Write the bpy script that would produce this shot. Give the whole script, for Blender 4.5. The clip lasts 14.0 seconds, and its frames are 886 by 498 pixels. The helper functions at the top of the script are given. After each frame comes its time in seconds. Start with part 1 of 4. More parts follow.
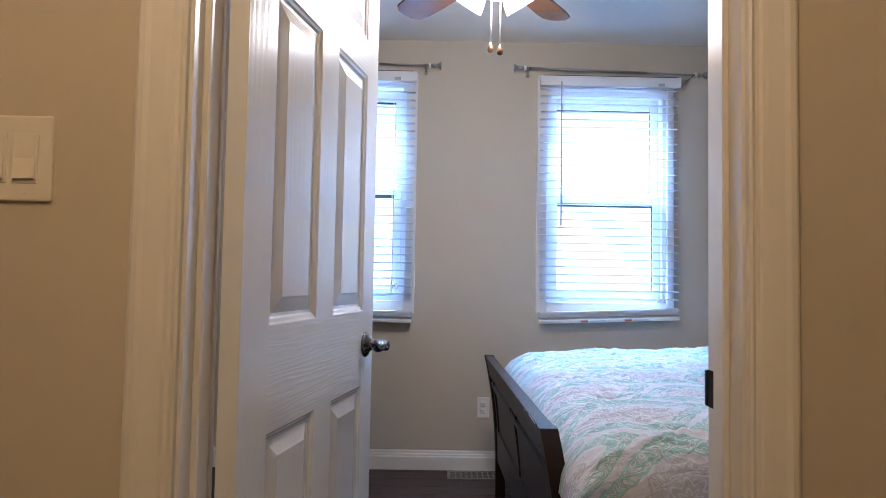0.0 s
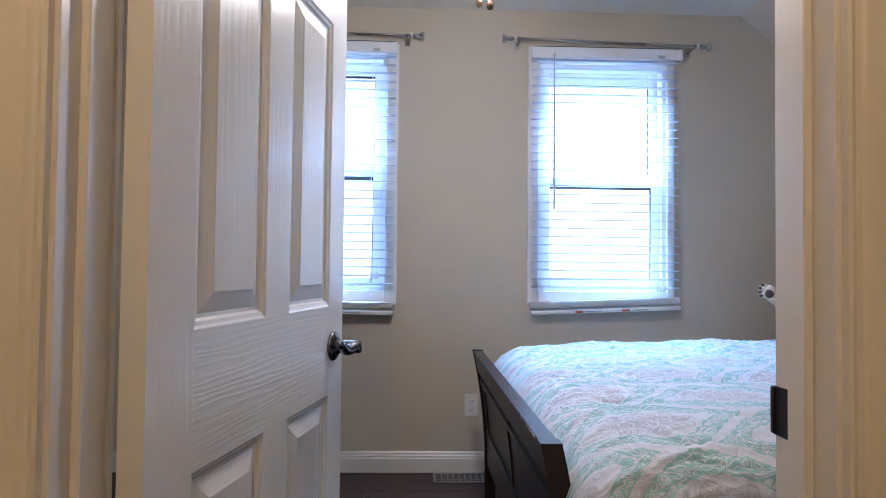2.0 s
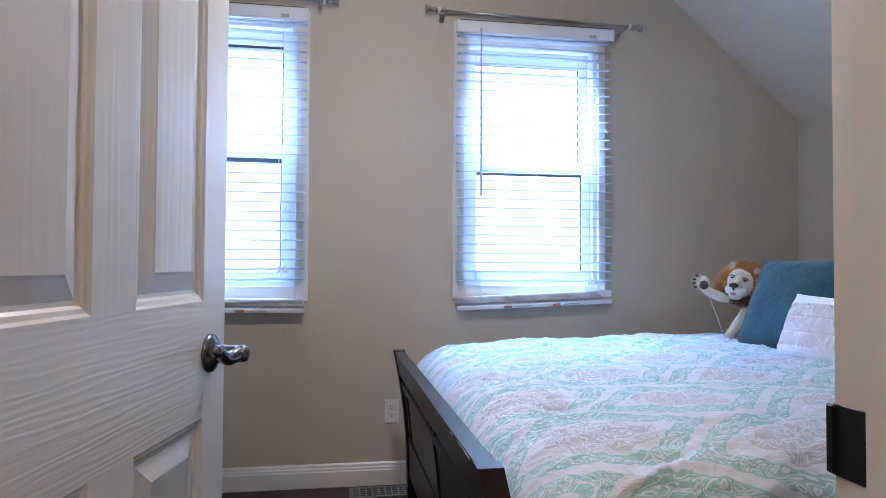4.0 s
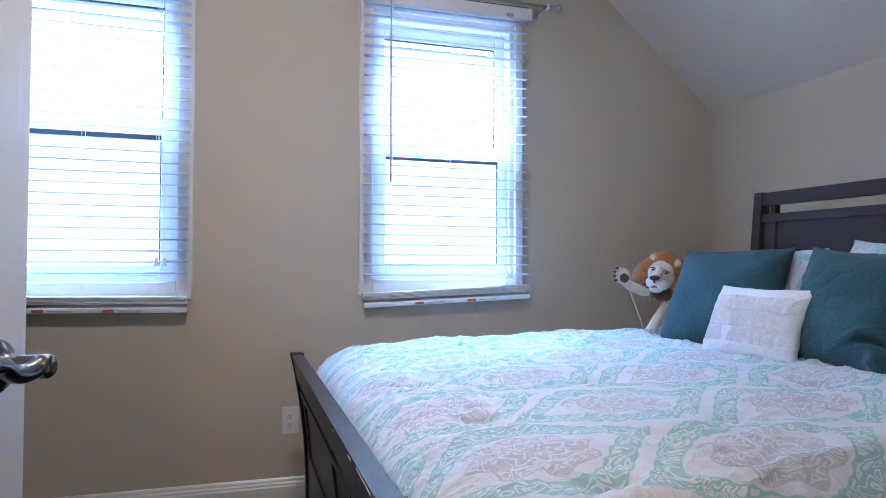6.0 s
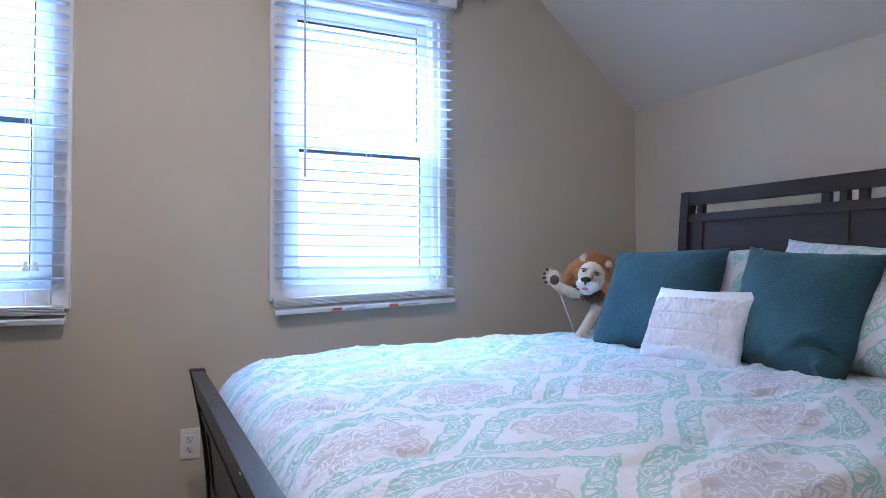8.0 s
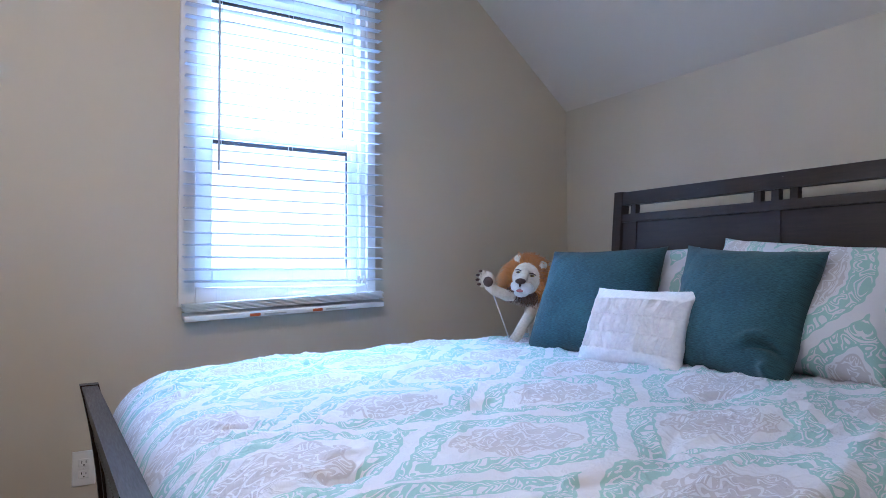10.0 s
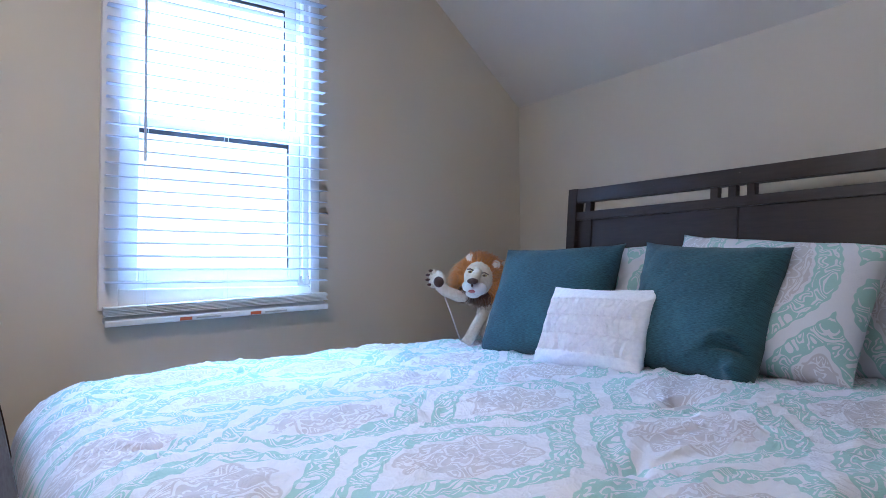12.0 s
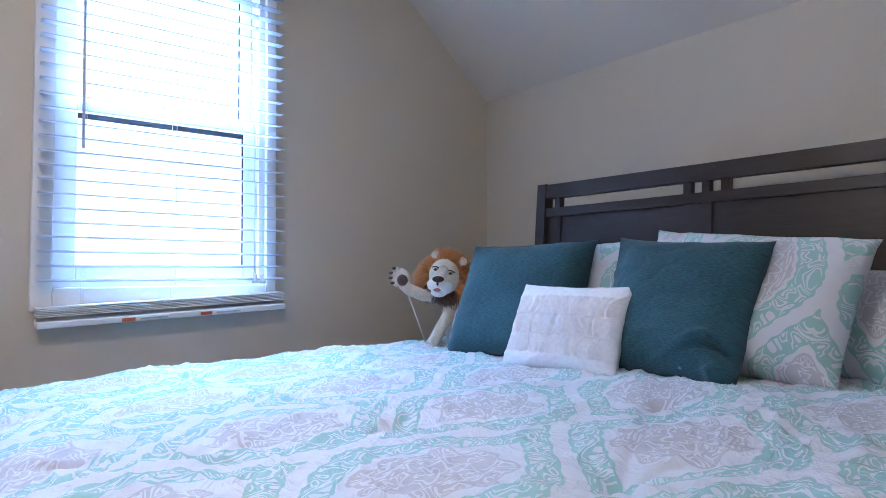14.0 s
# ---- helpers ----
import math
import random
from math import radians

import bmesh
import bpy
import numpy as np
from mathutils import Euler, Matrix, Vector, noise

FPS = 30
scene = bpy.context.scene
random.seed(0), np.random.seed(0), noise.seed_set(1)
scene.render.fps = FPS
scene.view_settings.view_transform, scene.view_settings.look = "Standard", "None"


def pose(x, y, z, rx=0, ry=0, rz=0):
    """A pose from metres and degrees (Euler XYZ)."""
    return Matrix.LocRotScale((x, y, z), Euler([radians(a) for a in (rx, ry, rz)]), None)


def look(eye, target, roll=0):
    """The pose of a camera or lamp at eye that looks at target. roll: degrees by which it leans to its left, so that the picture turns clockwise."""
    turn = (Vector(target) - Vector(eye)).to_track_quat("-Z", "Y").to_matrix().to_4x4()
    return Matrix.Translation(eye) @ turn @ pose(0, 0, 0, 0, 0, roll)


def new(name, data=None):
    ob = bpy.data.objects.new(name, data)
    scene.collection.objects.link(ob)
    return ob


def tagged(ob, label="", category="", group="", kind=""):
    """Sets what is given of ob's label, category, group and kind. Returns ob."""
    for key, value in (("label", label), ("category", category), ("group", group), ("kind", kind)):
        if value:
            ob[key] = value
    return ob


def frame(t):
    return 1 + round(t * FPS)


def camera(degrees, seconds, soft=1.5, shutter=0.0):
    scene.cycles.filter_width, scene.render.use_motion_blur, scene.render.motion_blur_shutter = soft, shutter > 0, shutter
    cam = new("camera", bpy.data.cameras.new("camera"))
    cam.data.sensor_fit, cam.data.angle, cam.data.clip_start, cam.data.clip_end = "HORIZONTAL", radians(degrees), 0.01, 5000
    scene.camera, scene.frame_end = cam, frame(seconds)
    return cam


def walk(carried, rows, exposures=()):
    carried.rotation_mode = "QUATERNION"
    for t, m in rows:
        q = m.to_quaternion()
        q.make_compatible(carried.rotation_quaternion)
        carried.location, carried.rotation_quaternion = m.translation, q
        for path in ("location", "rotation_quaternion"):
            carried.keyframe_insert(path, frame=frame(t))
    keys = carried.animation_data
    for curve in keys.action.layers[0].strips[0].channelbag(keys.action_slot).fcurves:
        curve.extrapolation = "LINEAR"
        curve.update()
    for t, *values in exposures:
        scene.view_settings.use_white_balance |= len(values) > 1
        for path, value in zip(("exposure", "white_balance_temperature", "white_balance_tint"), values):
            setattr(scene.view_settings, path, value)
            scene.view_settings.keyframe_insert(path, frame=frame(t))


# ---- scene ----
cam = camera(69.4, 14.0, soft=0.6)
PATH = [
    (0, (0.521, 0.308, 1.087), (0.539, 2.306, 1.178), 1.0),
    (0.5, (0.535, 0.384, 1.086), (0.546, 2.383, 1.166), 1.0),
    (1, (0.546, 0.446, 1.085), (0.559, 2.444, 1.158), 0.9),
    (1.5, (0.537, 0.516, 1.088), (0.572, 2.515, 1.148), 0.85),
    (2, (0.531, 0.58, 1.087), (0.595, 2.578, 1.142), 0.65),
    (2.5, (0.53, 0.657, 1.082), (0.643, 2.653, 1.137), 0.5),
    (5, (0.593, 1.007, 1.041), (1.044, 2.955, 1.09), 0.35),
    (5.5, (0.612, 1.072, 1.033), (1.129, 3.003, 1.083), 0.35),
    (6, (0.624, 1.13, 1.032), (1.201, 3.044, 1.08), 0.25),
    (6.5, (0.628, 1.187, 1.034), (1.268, 3.081, 1.081), 0.12),
    (7, (0.633, 1.243, 1.04), (1.34, 3.113, 1.082), 0.03),
    (7.5, (0.644, 1.293, 1.038), (1.417, 3.138, 1.085), -0.03),
    (8, (0.651, 1.335, 1.036), (1.484, 3.152, 1.088), -0.1),
    (10.5, (0.73, 1.501, 1.014), (1.803, 3.187, 1.087), -0.3),
    (11, (0.751, 1.531, 1.011), (1.859, 3.195, 1.086), -0.35),
    (11.5, (0.769, 1.557, 1.006), (1.905, 3.201, 1.085), -0.4),
    (12, (0.788, 1.577, 1.004), (1.948, 3.204, 1.084), -0.42),
    (12.5, (0.812, 1.598, 0.998), (1.995, 3.208, 1.081), -0.43),
    (13, (0.831, 1.618, 0.992), (2.036, 3.212, 1.08), -0.43),
    (13.5, (0.844, 1.641, 0.989), (2.07, 3.218, 1.077), -0.42),
    (14, (0.857, 1.668, 0.99), (2.104, 3.229, 1.075), -0.4),
]
walk(cam, [(t, look(eye, target, roll)) for t, eye, target, roll in PATH],
     exposures=[(0, 0.41, 5100, 9), (14, 0.41, 5100, 9)])

# ---- plan, in metres ----
FAR, EAST, WEST = 4.0, 3.0, -1.35          # inner faces of the bedroom
NEAR_IN, NEAR_OUT = 1.36, 1.245            # the wall with the door, bedroom face and hall face
CEIL, KNEE = 2.478, 1.857                  # flat ceiling, top of the low side wall under the slope
SLOPE_X = 2.262                            # where the slope meets the flat ceiling
DOOR_L, DOOR_R, DOOR_H = 0.156, 0.969, 2.045
HALL_BACK, HALL_W, HALL_E = -1.3, -0.95, 1.75
BED_TOP = 0.742

# ---- world and lights ----
world = bpy.data.worlds.new("sky")
scene.world = world
world.use_nodes = True
wn = world.node_tree
sky = wn.nodes.new("ShaderNodeTexSky")
sky.sky_type, sky.sun_disc = "NISHITA", False
sky.sun_elevation, sky.sun_rotation = radians(40), radians(200)
wn.nodes["Background"].inputs["Strength"].default_value = 0.12
wn.links.new(sky.outputs[0], wn.nodes["Background"].inputs["Color"])


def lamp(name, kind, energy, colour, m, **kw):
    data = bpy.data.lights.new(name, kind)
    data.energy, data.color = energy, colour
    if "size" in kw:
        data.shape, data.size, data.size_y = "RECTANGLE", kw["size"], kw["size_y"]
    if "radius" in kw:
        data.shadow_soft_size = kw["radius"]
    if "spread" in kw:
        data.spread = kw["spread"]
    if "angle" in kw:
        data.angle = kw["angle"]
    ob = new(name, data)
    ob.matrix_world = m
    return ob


lamp("sun", "SUN", 1.0, (1, 0.95, 0.88), look((0, -4, 6), (0, 0, 0)), angle=radians(12))
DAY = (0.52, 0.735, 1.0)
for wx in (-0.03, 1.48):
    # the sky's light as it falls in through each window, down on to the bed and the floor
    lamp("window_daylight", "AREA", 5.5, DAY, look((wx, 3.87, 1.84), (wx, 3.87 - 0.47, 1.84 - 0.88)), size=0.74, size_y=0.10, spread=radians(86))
for wx in (-0.03, 1.48):
    # high overcast sky over each window, which makes the slats glow
    lamp("overhead_sky", "AREA", 235, (0.62, 0.785, 1.07), look((wx, 4.95, 3.05), (wx, 4.0, 1.5)), size=1.1, size_y=0.7)
lamp("hall_bulb", "POINT", 19, (1.0, 0.585, 0.245), pose(0.30, 0.20, 2.26), radius=0.09)
lamp("fan_bulb", "POINT", 24, (1.0, 0.79, 0.63), pose(0.705, 2.45, 1.99), radius=0.05)

# ---- materials ----


class Nodes:
    """Short-hand for a node material."""

    def __init__(self, name):
        self.mat = bpy.data.materials.new(name)
        self.mat.use_nodes = True
        self.t = self.mat.node_tree
        self.bsdf = self.t.nodes["Principled BSDF"]
        self.out = self.t.nodes["Material Output"]

    def put(self, sock, v):
        if isinstance(v, bpy.types.NodeSocket):
            self.t.links.new(v, sock)
        elif v is not None:
            if isinstance(v, tuple) and len(v) == 3 and sock.type == "RGBA":
                v = (*v, 1)
            sock.default_value = v

    def n(self, kind, **ins):
        node = self.t.nodes.new("ShaderNode" + kind)
        for k, v in ins.items():
            self.put(node.inputs[k.replace("_", " ")], v)
        return node

    def coord(self, which="Object", scale=(1, 1, 1)):
        c = self.t.nodes.new("ShaderNodeTexCoord").outputs[which]
        mp = self.n("Mapping", Scale=scale)
        self.put(mp.inputs["Vector"], c)
        return mp.outputs[0]

    def noise(self, vec, scale, detail=3, rough=0.5, distortion=0.0):
        return self.n("TexNoise", Vector=vec, Scale=scale, Detail=detail, Roughness=rough, Distortion=distortion).outputs["Fac"]

    def ramp(self, fac, a, b, lo=0.0, hi=1.0):
        r = self.n("MapRange", Value=fac)
        r.inputs["From Min"].default_value, r.inputs["From Max"].default_value = a, b
        r.inputs["To Min"].default_value, r.inputs["To Max"].default_value = lo, hi
        return r.outputs[0]

    def math(self, op, a, b=0.0):
        m = self.t.nodes.new("ShaderNodeMath")
        m.operation = op
        self.put(m.inputs[0], a)
        self.put(m.inputs[1], b)
        return m.outputs[0]

    def mix(self, fac, a, b):
        m = self.t.nodes.new("ShaderNodeMix")
        m.data_type = "RGBA"
        self.put(m.inputs[0], fac)
        self.put(m.inputs[6], a)
        self.put(m.inputs[7], b)
        return m.outputs[2]

    def bump(self, height, strength=0.2, distance=0.002, normal=None):
        b = self.n("Bump", Height=height, Strength=strength, Distance=distance)
        if normal is not None:
            self.put(b.inputs["Normal"], normal)
        return b.outputs[0]

    def done(self, color=None, rough=None, metal=None, normal=None, **more):
        self.put(self.bsdf.inputs["Base Color"], color)
        self.put(self.bsdf.inputs["Roughness"], rough)
        self.put(self.bsdf.inputs["Metallic"], metal)
        self.put(self.bsdf.inputs["Normal"], normal)
        for k, v in more.items():
            self.put(self.bsdf.inputs[k.replace("_", " ")], v)
        return self.mat


def scaled(c, k):
    return tuple(min(1.0, v * k) for v in c)


def paint(name, colour, rough=0.6, relief=0.12, grain=180, vary=0.05):
    """Rolled wall paint: fine stipple and a slow change of tone."""
    m = Nodes(name)
    v = m.coord()
    big = m.noise(v, 1.3, 4)
    fine = m.noise(v, grain, 2)
    col = m.mix(m.ramp(big, 0.3, 0.7), scaled(colour, 1 - vary), scaled(colour, 1 + vary))
    return m.done(col, m.ramp(big, 0.3, 0.7, rough - 0.05, rough + 0.08), 0, m.bump(fine, relief, 0.001))


def plain(name, colour, rough=0.4, metal=0.0, vary=0.08, grain=60, relief=0.05, spread=0.12):
    m = Nodes(name)
    v = m.coord()
    k = m.noise(v, grain, 3)
    big = m.noise(v, grain / 9, 2)
    col = m.mix(m.ramp(big, 0.3, 0.7), scaled(colour, 1 - vary), scaled(colour, 1 + vary))
    return m.done(col, m.ramp(k, 0.3, 0.7, rough * (1 - spread), rough * (1 + spread)), metal, m.bump(k, relief, 0.0008))


def espresso():
    """Dark stained wood with a satin lacquer, long grain and pale nicks."""
    m = Nodes("espresso_wood")
    v = m.coord(scale=(14, 1.6, 14))
    g = m.noise(v, 6, 5, 0.6, 0.6)
    fine = m.noise(m.coord(scale=(90, 6, 90)), 5, 3)
    col = m.mix(m.ramp(g, 0.3, 0.75), (0.015, 0.0085, 0.0068), (0.031, 0.018, 0.0138))
    spot = m.noise(m.coord(scale=(40, 8, 40)), 4.0, 2, 0.4)
    col = m.mix(m.ramp(spot, 0.83, 0.85), col, (0.45, 0.38, 0.34))
    return m.done(col, m.ramp(fine, 0.3, 0.7, 0.36, 0.46), 0, m.bump(fine, 0.06, 0.0006), Specular_IOR_Level=0.34)


def door_skin():
    """White moulded door: embossed wood grain under semi-gloss paint."""
    m = Nodes("door_white")
    v = m.coord(scale=(9.0, 1, 0.9))
    w = m.n("TexWave", Vector=v, Scale=1.6, Distortion=11.0, Detail=3.0)
    w.inputs["Detail Scale"].default_value = 1.3
    fine = m.noise(m.coord(scale=(60, 1, 5)), 4, 3)
    w2 = m.n("TexWave", Vector=m.coord(scale=(1.4, 1, 16.0)), Scale=1.9, Distortion=12.0, Detail=3.0)
    w2.bands_direction = "Z"
    w2.inputs["Detail Scale"].default_value = 1.3
    xyz = m.n("SeparateXYZ", Vector=m.coord())
    z, x = xyz.outputs[2], xyz.outputs[0]
    rail = m.math("MULTIPLY", m.ramp(z, 0.794, 0.796), m.ramp(z, 0.988, 0.990, 1.0, 0.0))
    rail = m.math("ADD", rail, m.math("MULTIPLY", m.ramp(z, 1.614, 1.616), m.ramp(z, 1.707, 1.709, 1.0, 0.0)))
    rail = m.math("MULTIPLY", rail, m.math("MULTIPLY", m.ramp(x, 0.104, 0.106), m.ramp(x, 0.645, 0.647, 1.0, 0.0)))
    grain = m.math("ADD", m.math("MULTIPLY", w.outputs["Fac"], m.math("SUBTRACT", 1.0, rail)), m.math("MULTIPLY", w2.outputs["Fac"], rail))
    h = m.math("ADD", grain, m.math("MULTIPLY", fine, 0.3))
    big = m.noise(m.coord(), 2.0, 3)
    col = m.mix(m.ramp(big, 0.3, 0.7), (0.77, 0.78, 0.79), (0.84, 0.85, 0.86))
    return m.done(col, m.ramp(fine, 0.3, 0.7, 0.23, 0.27), 0, m.bump(h, 0.16, 0.001), Specular_IOR_Level=0.8)


def damask(name, length, width, centre, turn, puckered=1.0):
    """White cotton printed with an ogee damask in sea green and warm grey; UV is in metres. The ogees are
    length long and width wide, stand in staggered rows round centre, and lie turned by an angle."""
    m = Nodes(name)
    M = m.math
    TAU = 2 * math.pi
    uv = m.t.nodes.new("ShaderNodeUVMap").outputs[0]
    wob = m.n("VectorMath", Vector=m.n("TexNoise", Vector=uv, Scale=14.0, Detail=2.0).outputs["Color"])
    wob.operation = "MULTIPLY_ADD"
    wob.inputs[1].default_value = (0.012, 0.012, 0)
    m.put(wob.inputs[2], uv)
    mp = m.n("Mapping", Vector=wob.outputs[0])
    mp.vector_type = "TEXTURE"
    mp.inputs["Location"].default_value = (centre[0] + 0.006, centre[1] + 0.006, 0)
    mp.inputs["Rotation"].default_value = (0, 0, turn)
    sep = m.n("SeparateXYZ", Vector=mp.outputs[0])
    # folded into one quarter of an ogee, so that the ornament is symmetrical
    p = M("PINGPONG", M("DIVIDE", sep.outputs[0], length), 0.5)
    q = M("PINGPONG", M("DIVIDE", sep.outputs[1], width), 0.5)
    edge = M("MULTIPLY", M("SUBTRACT", M("MULTIPLY", M("ADD", M("COSINE", M("MULTIPLY", p, TAU)), 1.0), 0.25), q), width)
    own = M("GREATER_THAN", edge, 0.0)
    other = M("SUBTRACT", 1.0, own)
    d = M("ABSOLUTE", edge)                                # metres in from the outline of the ogee
    X = M("MULTIPLY", M("ADD", M("MULTIPLY", p, own), M("MULTIPLY", M("SUBTRACT", 0.5, p), other)), length)
    Y = M("MULTIPLY", M("ADD", M("MULTIPLY", q, own), M("MULTIPLY", M("SUBTRACT", 0.5, q), other)), width)
    # a leafy green border with curled cut-outs
    fold = m.n("CombineXYZ", X=X, Y=Y)
    swirl = m.n("TexNoise", Vector=fold.outputs[0], Scale=17.0, Detail=0.0, Distortion=2.6).outputs["Fac"]
    line = M("ABSOLUTE", M("SUBTRACT", M("FRACT", M("MULTIPLY", swirl, 5.0)), 0.5))
    scallop = M("MULTIPLY", M("SINE", M("MULTIPLY", X, TAU / 0.031)), 0.0022)
    de = M("ADD", d, scallop)
    ring = M("MULTIPLY", m.ramp(de, 0.0165, 0.018), m.ramp(de, 0.074, 0.0755, 1.0, 0.0))
    inner = M("MULTIPLY", m.ramp(d, 0.0225, 0.0235), m.ramp(d, 0.068, 0.069, 1.0, 0.0))
    cut = M("MULTIPLY", inner, m.ramp(line, 0.19, 0.23, 1.0, 0.0))
    scroll = M("MULTIPLY", ring, M("SUBTRACT", 1.0, cut))
    # a grey rosette with petals and a ring of curls
    rad = M("SQRT", M("ADD", M("MULTIPLY", M("MULTIPLY", X, X), 0.64), M("MULTIPLY", Y, Y)))
    ang = M("ARCTAN2", Y, M("MULTIPLY", X, 0.8))
    c8 = M("COSINE", M("MULTIPLY", ang, 8.0))
    lobe = M("SUBTRACT", rad, M("MULTIPLY", c8, 0.010))
    core = M("MULTIPLY", m.ramp(de, 0.080, 0.0815), m.ramp(lobe, 0.088, 0.090, 1.0, 0.0))
    star = M("MULTIPLY", m.ramp(M("ABSOLUTE", M("SUBTRACT", rad, M("ADD", M("MULTIPLY", c8, 0.0065), 0.019))), 0.0022, 0.0034, 1.0, 0.0), 1.0)
    petal = m.ramp(M("ABSOLUTE", M("SUBTRACT", M("SUBTRACT", rad, 0.040), M("MULTIPLY", c8, 0.009))), 0.0024, 0.0036, 1.0, 0.0)
    outer = M("MULTIPLY", m.ramp(lobe, 0.046, 0.048), m.ramp(lobe, 0.083, 0.085, 1.0, 0.0))
    curls = M("MAXIMUM", petal, M("MULTIPLY", outer, m.ramp(line, 0.19, 0.23, 1.0, 0.0)))
    core = M("MULTIPLY", core, M("SUBTRACT", 1.0, M("MAXIMUM", star, curls)))
    tone = m.noise(uv, 3.0, 3)
    white = m.mix(m.ramp(tone, 0.3, 0.7), (0.64, 0.66, 0.75), (0.70, 0.72, 0.80))
    col = m.mix(m.math("MULTIPLY", scroll, 0.9), white, (0.315, 0.545, 0.555))
    col = m.mix(m.math("MULTIPLY", core, 0.9), col, (0.50, 0.49, 0.55))
    weave = m.noise(uv, 900, 1)
    rid = m.n("TexNoise", Vector=uv, Scale=15.0, Detail=3.0, Roughness=0.55, Distortion=1.2)
    fold1 = m.math("POWER", m.math("SUBTRACT", 1.0, m.math("ABSOLUTE", m.math("MULTIPLY", m.math("SUBTRACT", rid.outputs["Fac"], 0.5), 5.0))), 3.0)
    crease = m.n("TexNoise", Vector=uv, Scale=46.0, Detail=4.0, Roughness=0.62, Distortion=1.0).outputs["Fac"]
    nrm = m.bump(fold1, 0.45 * puckered, 0.004)
    nrm = m.bump(crease, 0.45 * (0.4 + 0.6 * puckered), 0.004, nrm)
    warp = m.n("VectorMath", Vector=m.n("TexNoise", Vector=uv, Scale=9.0, Detail=3.0).outputs["Color"])
    warp.operation = "MULTIPLY_ADD"
    warp.inputs[1].default_value = (0.10, 0.10, 0)
    m.put(warp.inputs[2], m.n("Mapping", Vector=uv, Scale=(0.75, 1.25, 1)).outputs[0])
    facets = m.n("TexVoronoi", Vector=warp.outputs[0], Scale=17.0)
    nrm = m.bump(facets.outputs["Distance"], 0.42 * puckered, 0.005, nrm)
    nrm = m.bump(weave, 0.08, 0.0006, nrm)
    return m.done(col, 0.82, 0, nrm, Sheen_Weight=0.15)


def fabric(name, dark, light, scale=(250, 2200), rough=0.85):
    """Slubbed weave with streaks along the weft; UV is in metres."""
    m = Nodes(name)
    uv = m.t.nodes.new("ShaderNodeUVMap").outputs[0]
    mp = m.n("Mapping", Vector=uv, Scale=(scale[0] / 10, scale[1] / 10, 1))
    streak = m.n("TexNoise", Vector=mp.outputs[0], Scale=3.0, Detail=4.0).outputs["Fac"]
    fine = m.noise(uv, 700, 2)
    big = m.noise(uv, 7, 3)
    k = m.math("ADD", m.math("MULTIPLY", streak, 0.7), m.math("MULTIPLY", big, 0.3))
    col = m.mix(m.ramp(k, 0.40, 0.60), dark, light)
    h = m.math("ADD", streak, m.math("MULTIPLY", fine, 0.6))
    return m.done(col, rough, 0, m.bump(h, 0.4, 0.001), Sheen_Weight=0.12)


def planks():
    m = Nodes("dark_floorboards")
    v = m.coord(scale=(1.2, 16, 1))
    g = m.noise(v, 5, 5, 0.6, 0.5)
    rnd = m.t.nodes.new("ShaderNodeObjectInfo").outputs["Random"]
    col = m.mix(m.ramp(g, 0.3, 0.7), (0.022, 0.009, 0.007), (0.048, 0.020, 0.014))
    col = m.mix(m.math("MULTIPLY", rnd, 0.35), col, (0.022, 0.011, 0.009))
    return m.done(col, m.ramp(g, 0.3, 0.7, 0.36, 0.48), 0, m.bump(g, 0.08, 0.0006), Specular_IOR_Level=0.28)


def slat_white():
    """Faux-wood slat that lets a little daylight through."""
    m = Nodes("slat_white")
    g = m.noise(m.coord(scale=(2, 30, 30)), 8, 3)
    m.done(m.mix(g, (0.72, 0.74, 0.78), (0.82, 0.83, 0.86)), 0.45, 0)
    tr = m.n("BsdfTranslucent", Color=(0.78, 0.84, 0.92))
    mx = m.n("MixShader", Fac=0.62)
    m.put(mx.inputs[1], m.bsdf.outputs[0])
    m.put(mx.inputs[2], tr.outputs[0])
    m.put(m.out.inputs["Surface"], mx.outputs[0])
    return m.mat


def pane_glass():
    m = Nodes("window_glass")
    return m.done((1, 1, 1), 0.02, 0, None, Transmission_Weight=1.0, IOR=1.45)


def lit_glass():
    m = Nodes("lit_frosted_glass")
    k = m.noise(m.coord(), 30, 2)
    return m.done((0.9, 0.86, 0.78), 0.3, 0, None, Emission_Color=(1.0, 0.78, 0.52), Emission_Strength=m.ramp(k, 0.3, 0.7, 5.0, 6.5))


def fur(name, a, b):
    m = Nodes(name)
    v = m.coord(scale=(1, 1, 1))
    k = m.noise(v, 70, 4, 0.6, 1.0)
    return m.done(m.mix(m.ramp(k, 0.3, 0.7), a, b), 0.95, 0, m.bump(k, 0.8, 0.006), Sheen_Weight=0.3)


WALL = paint("wall_paint", (0.552, 0.497, 0.402))
SLOPEP = paint("slope_paint", (0.64, 0.59, 0.515), 0.7, 0.15, 120, 0.03)
CEILP = paint("ceiling_paint", (0.80, 0.775, 0.705), 0.75, 0.2, 90, 0.03)
TRIM = plain("trim_white", (0.76, 0.74, 0.70), 0.32, 0, 0.02, 12, 0.0, 0.02)
VINYL = plain("vinyl_white", (0.80, 0.82, 0.84), 0.35, 0, 0.02, 50, 0.0, 0.03)
# near-black of the gaskets, also painted in for shadow lines at sash and valance
SEAL_SHADE = plain("dark_gasket_shade", (0.04, 0.045, 0.055), 0.5)
DOORW = door_skin()
WOOD = espresso()
NICK = plain("bare_wood_nick", (0.38, 0.33, 0.30), 0.7, 0, 0.2, 200, 0.2)
COVER = damask("damask_cotton", 0.655, 0.365, (1.065, 2.09), radians(8.5))
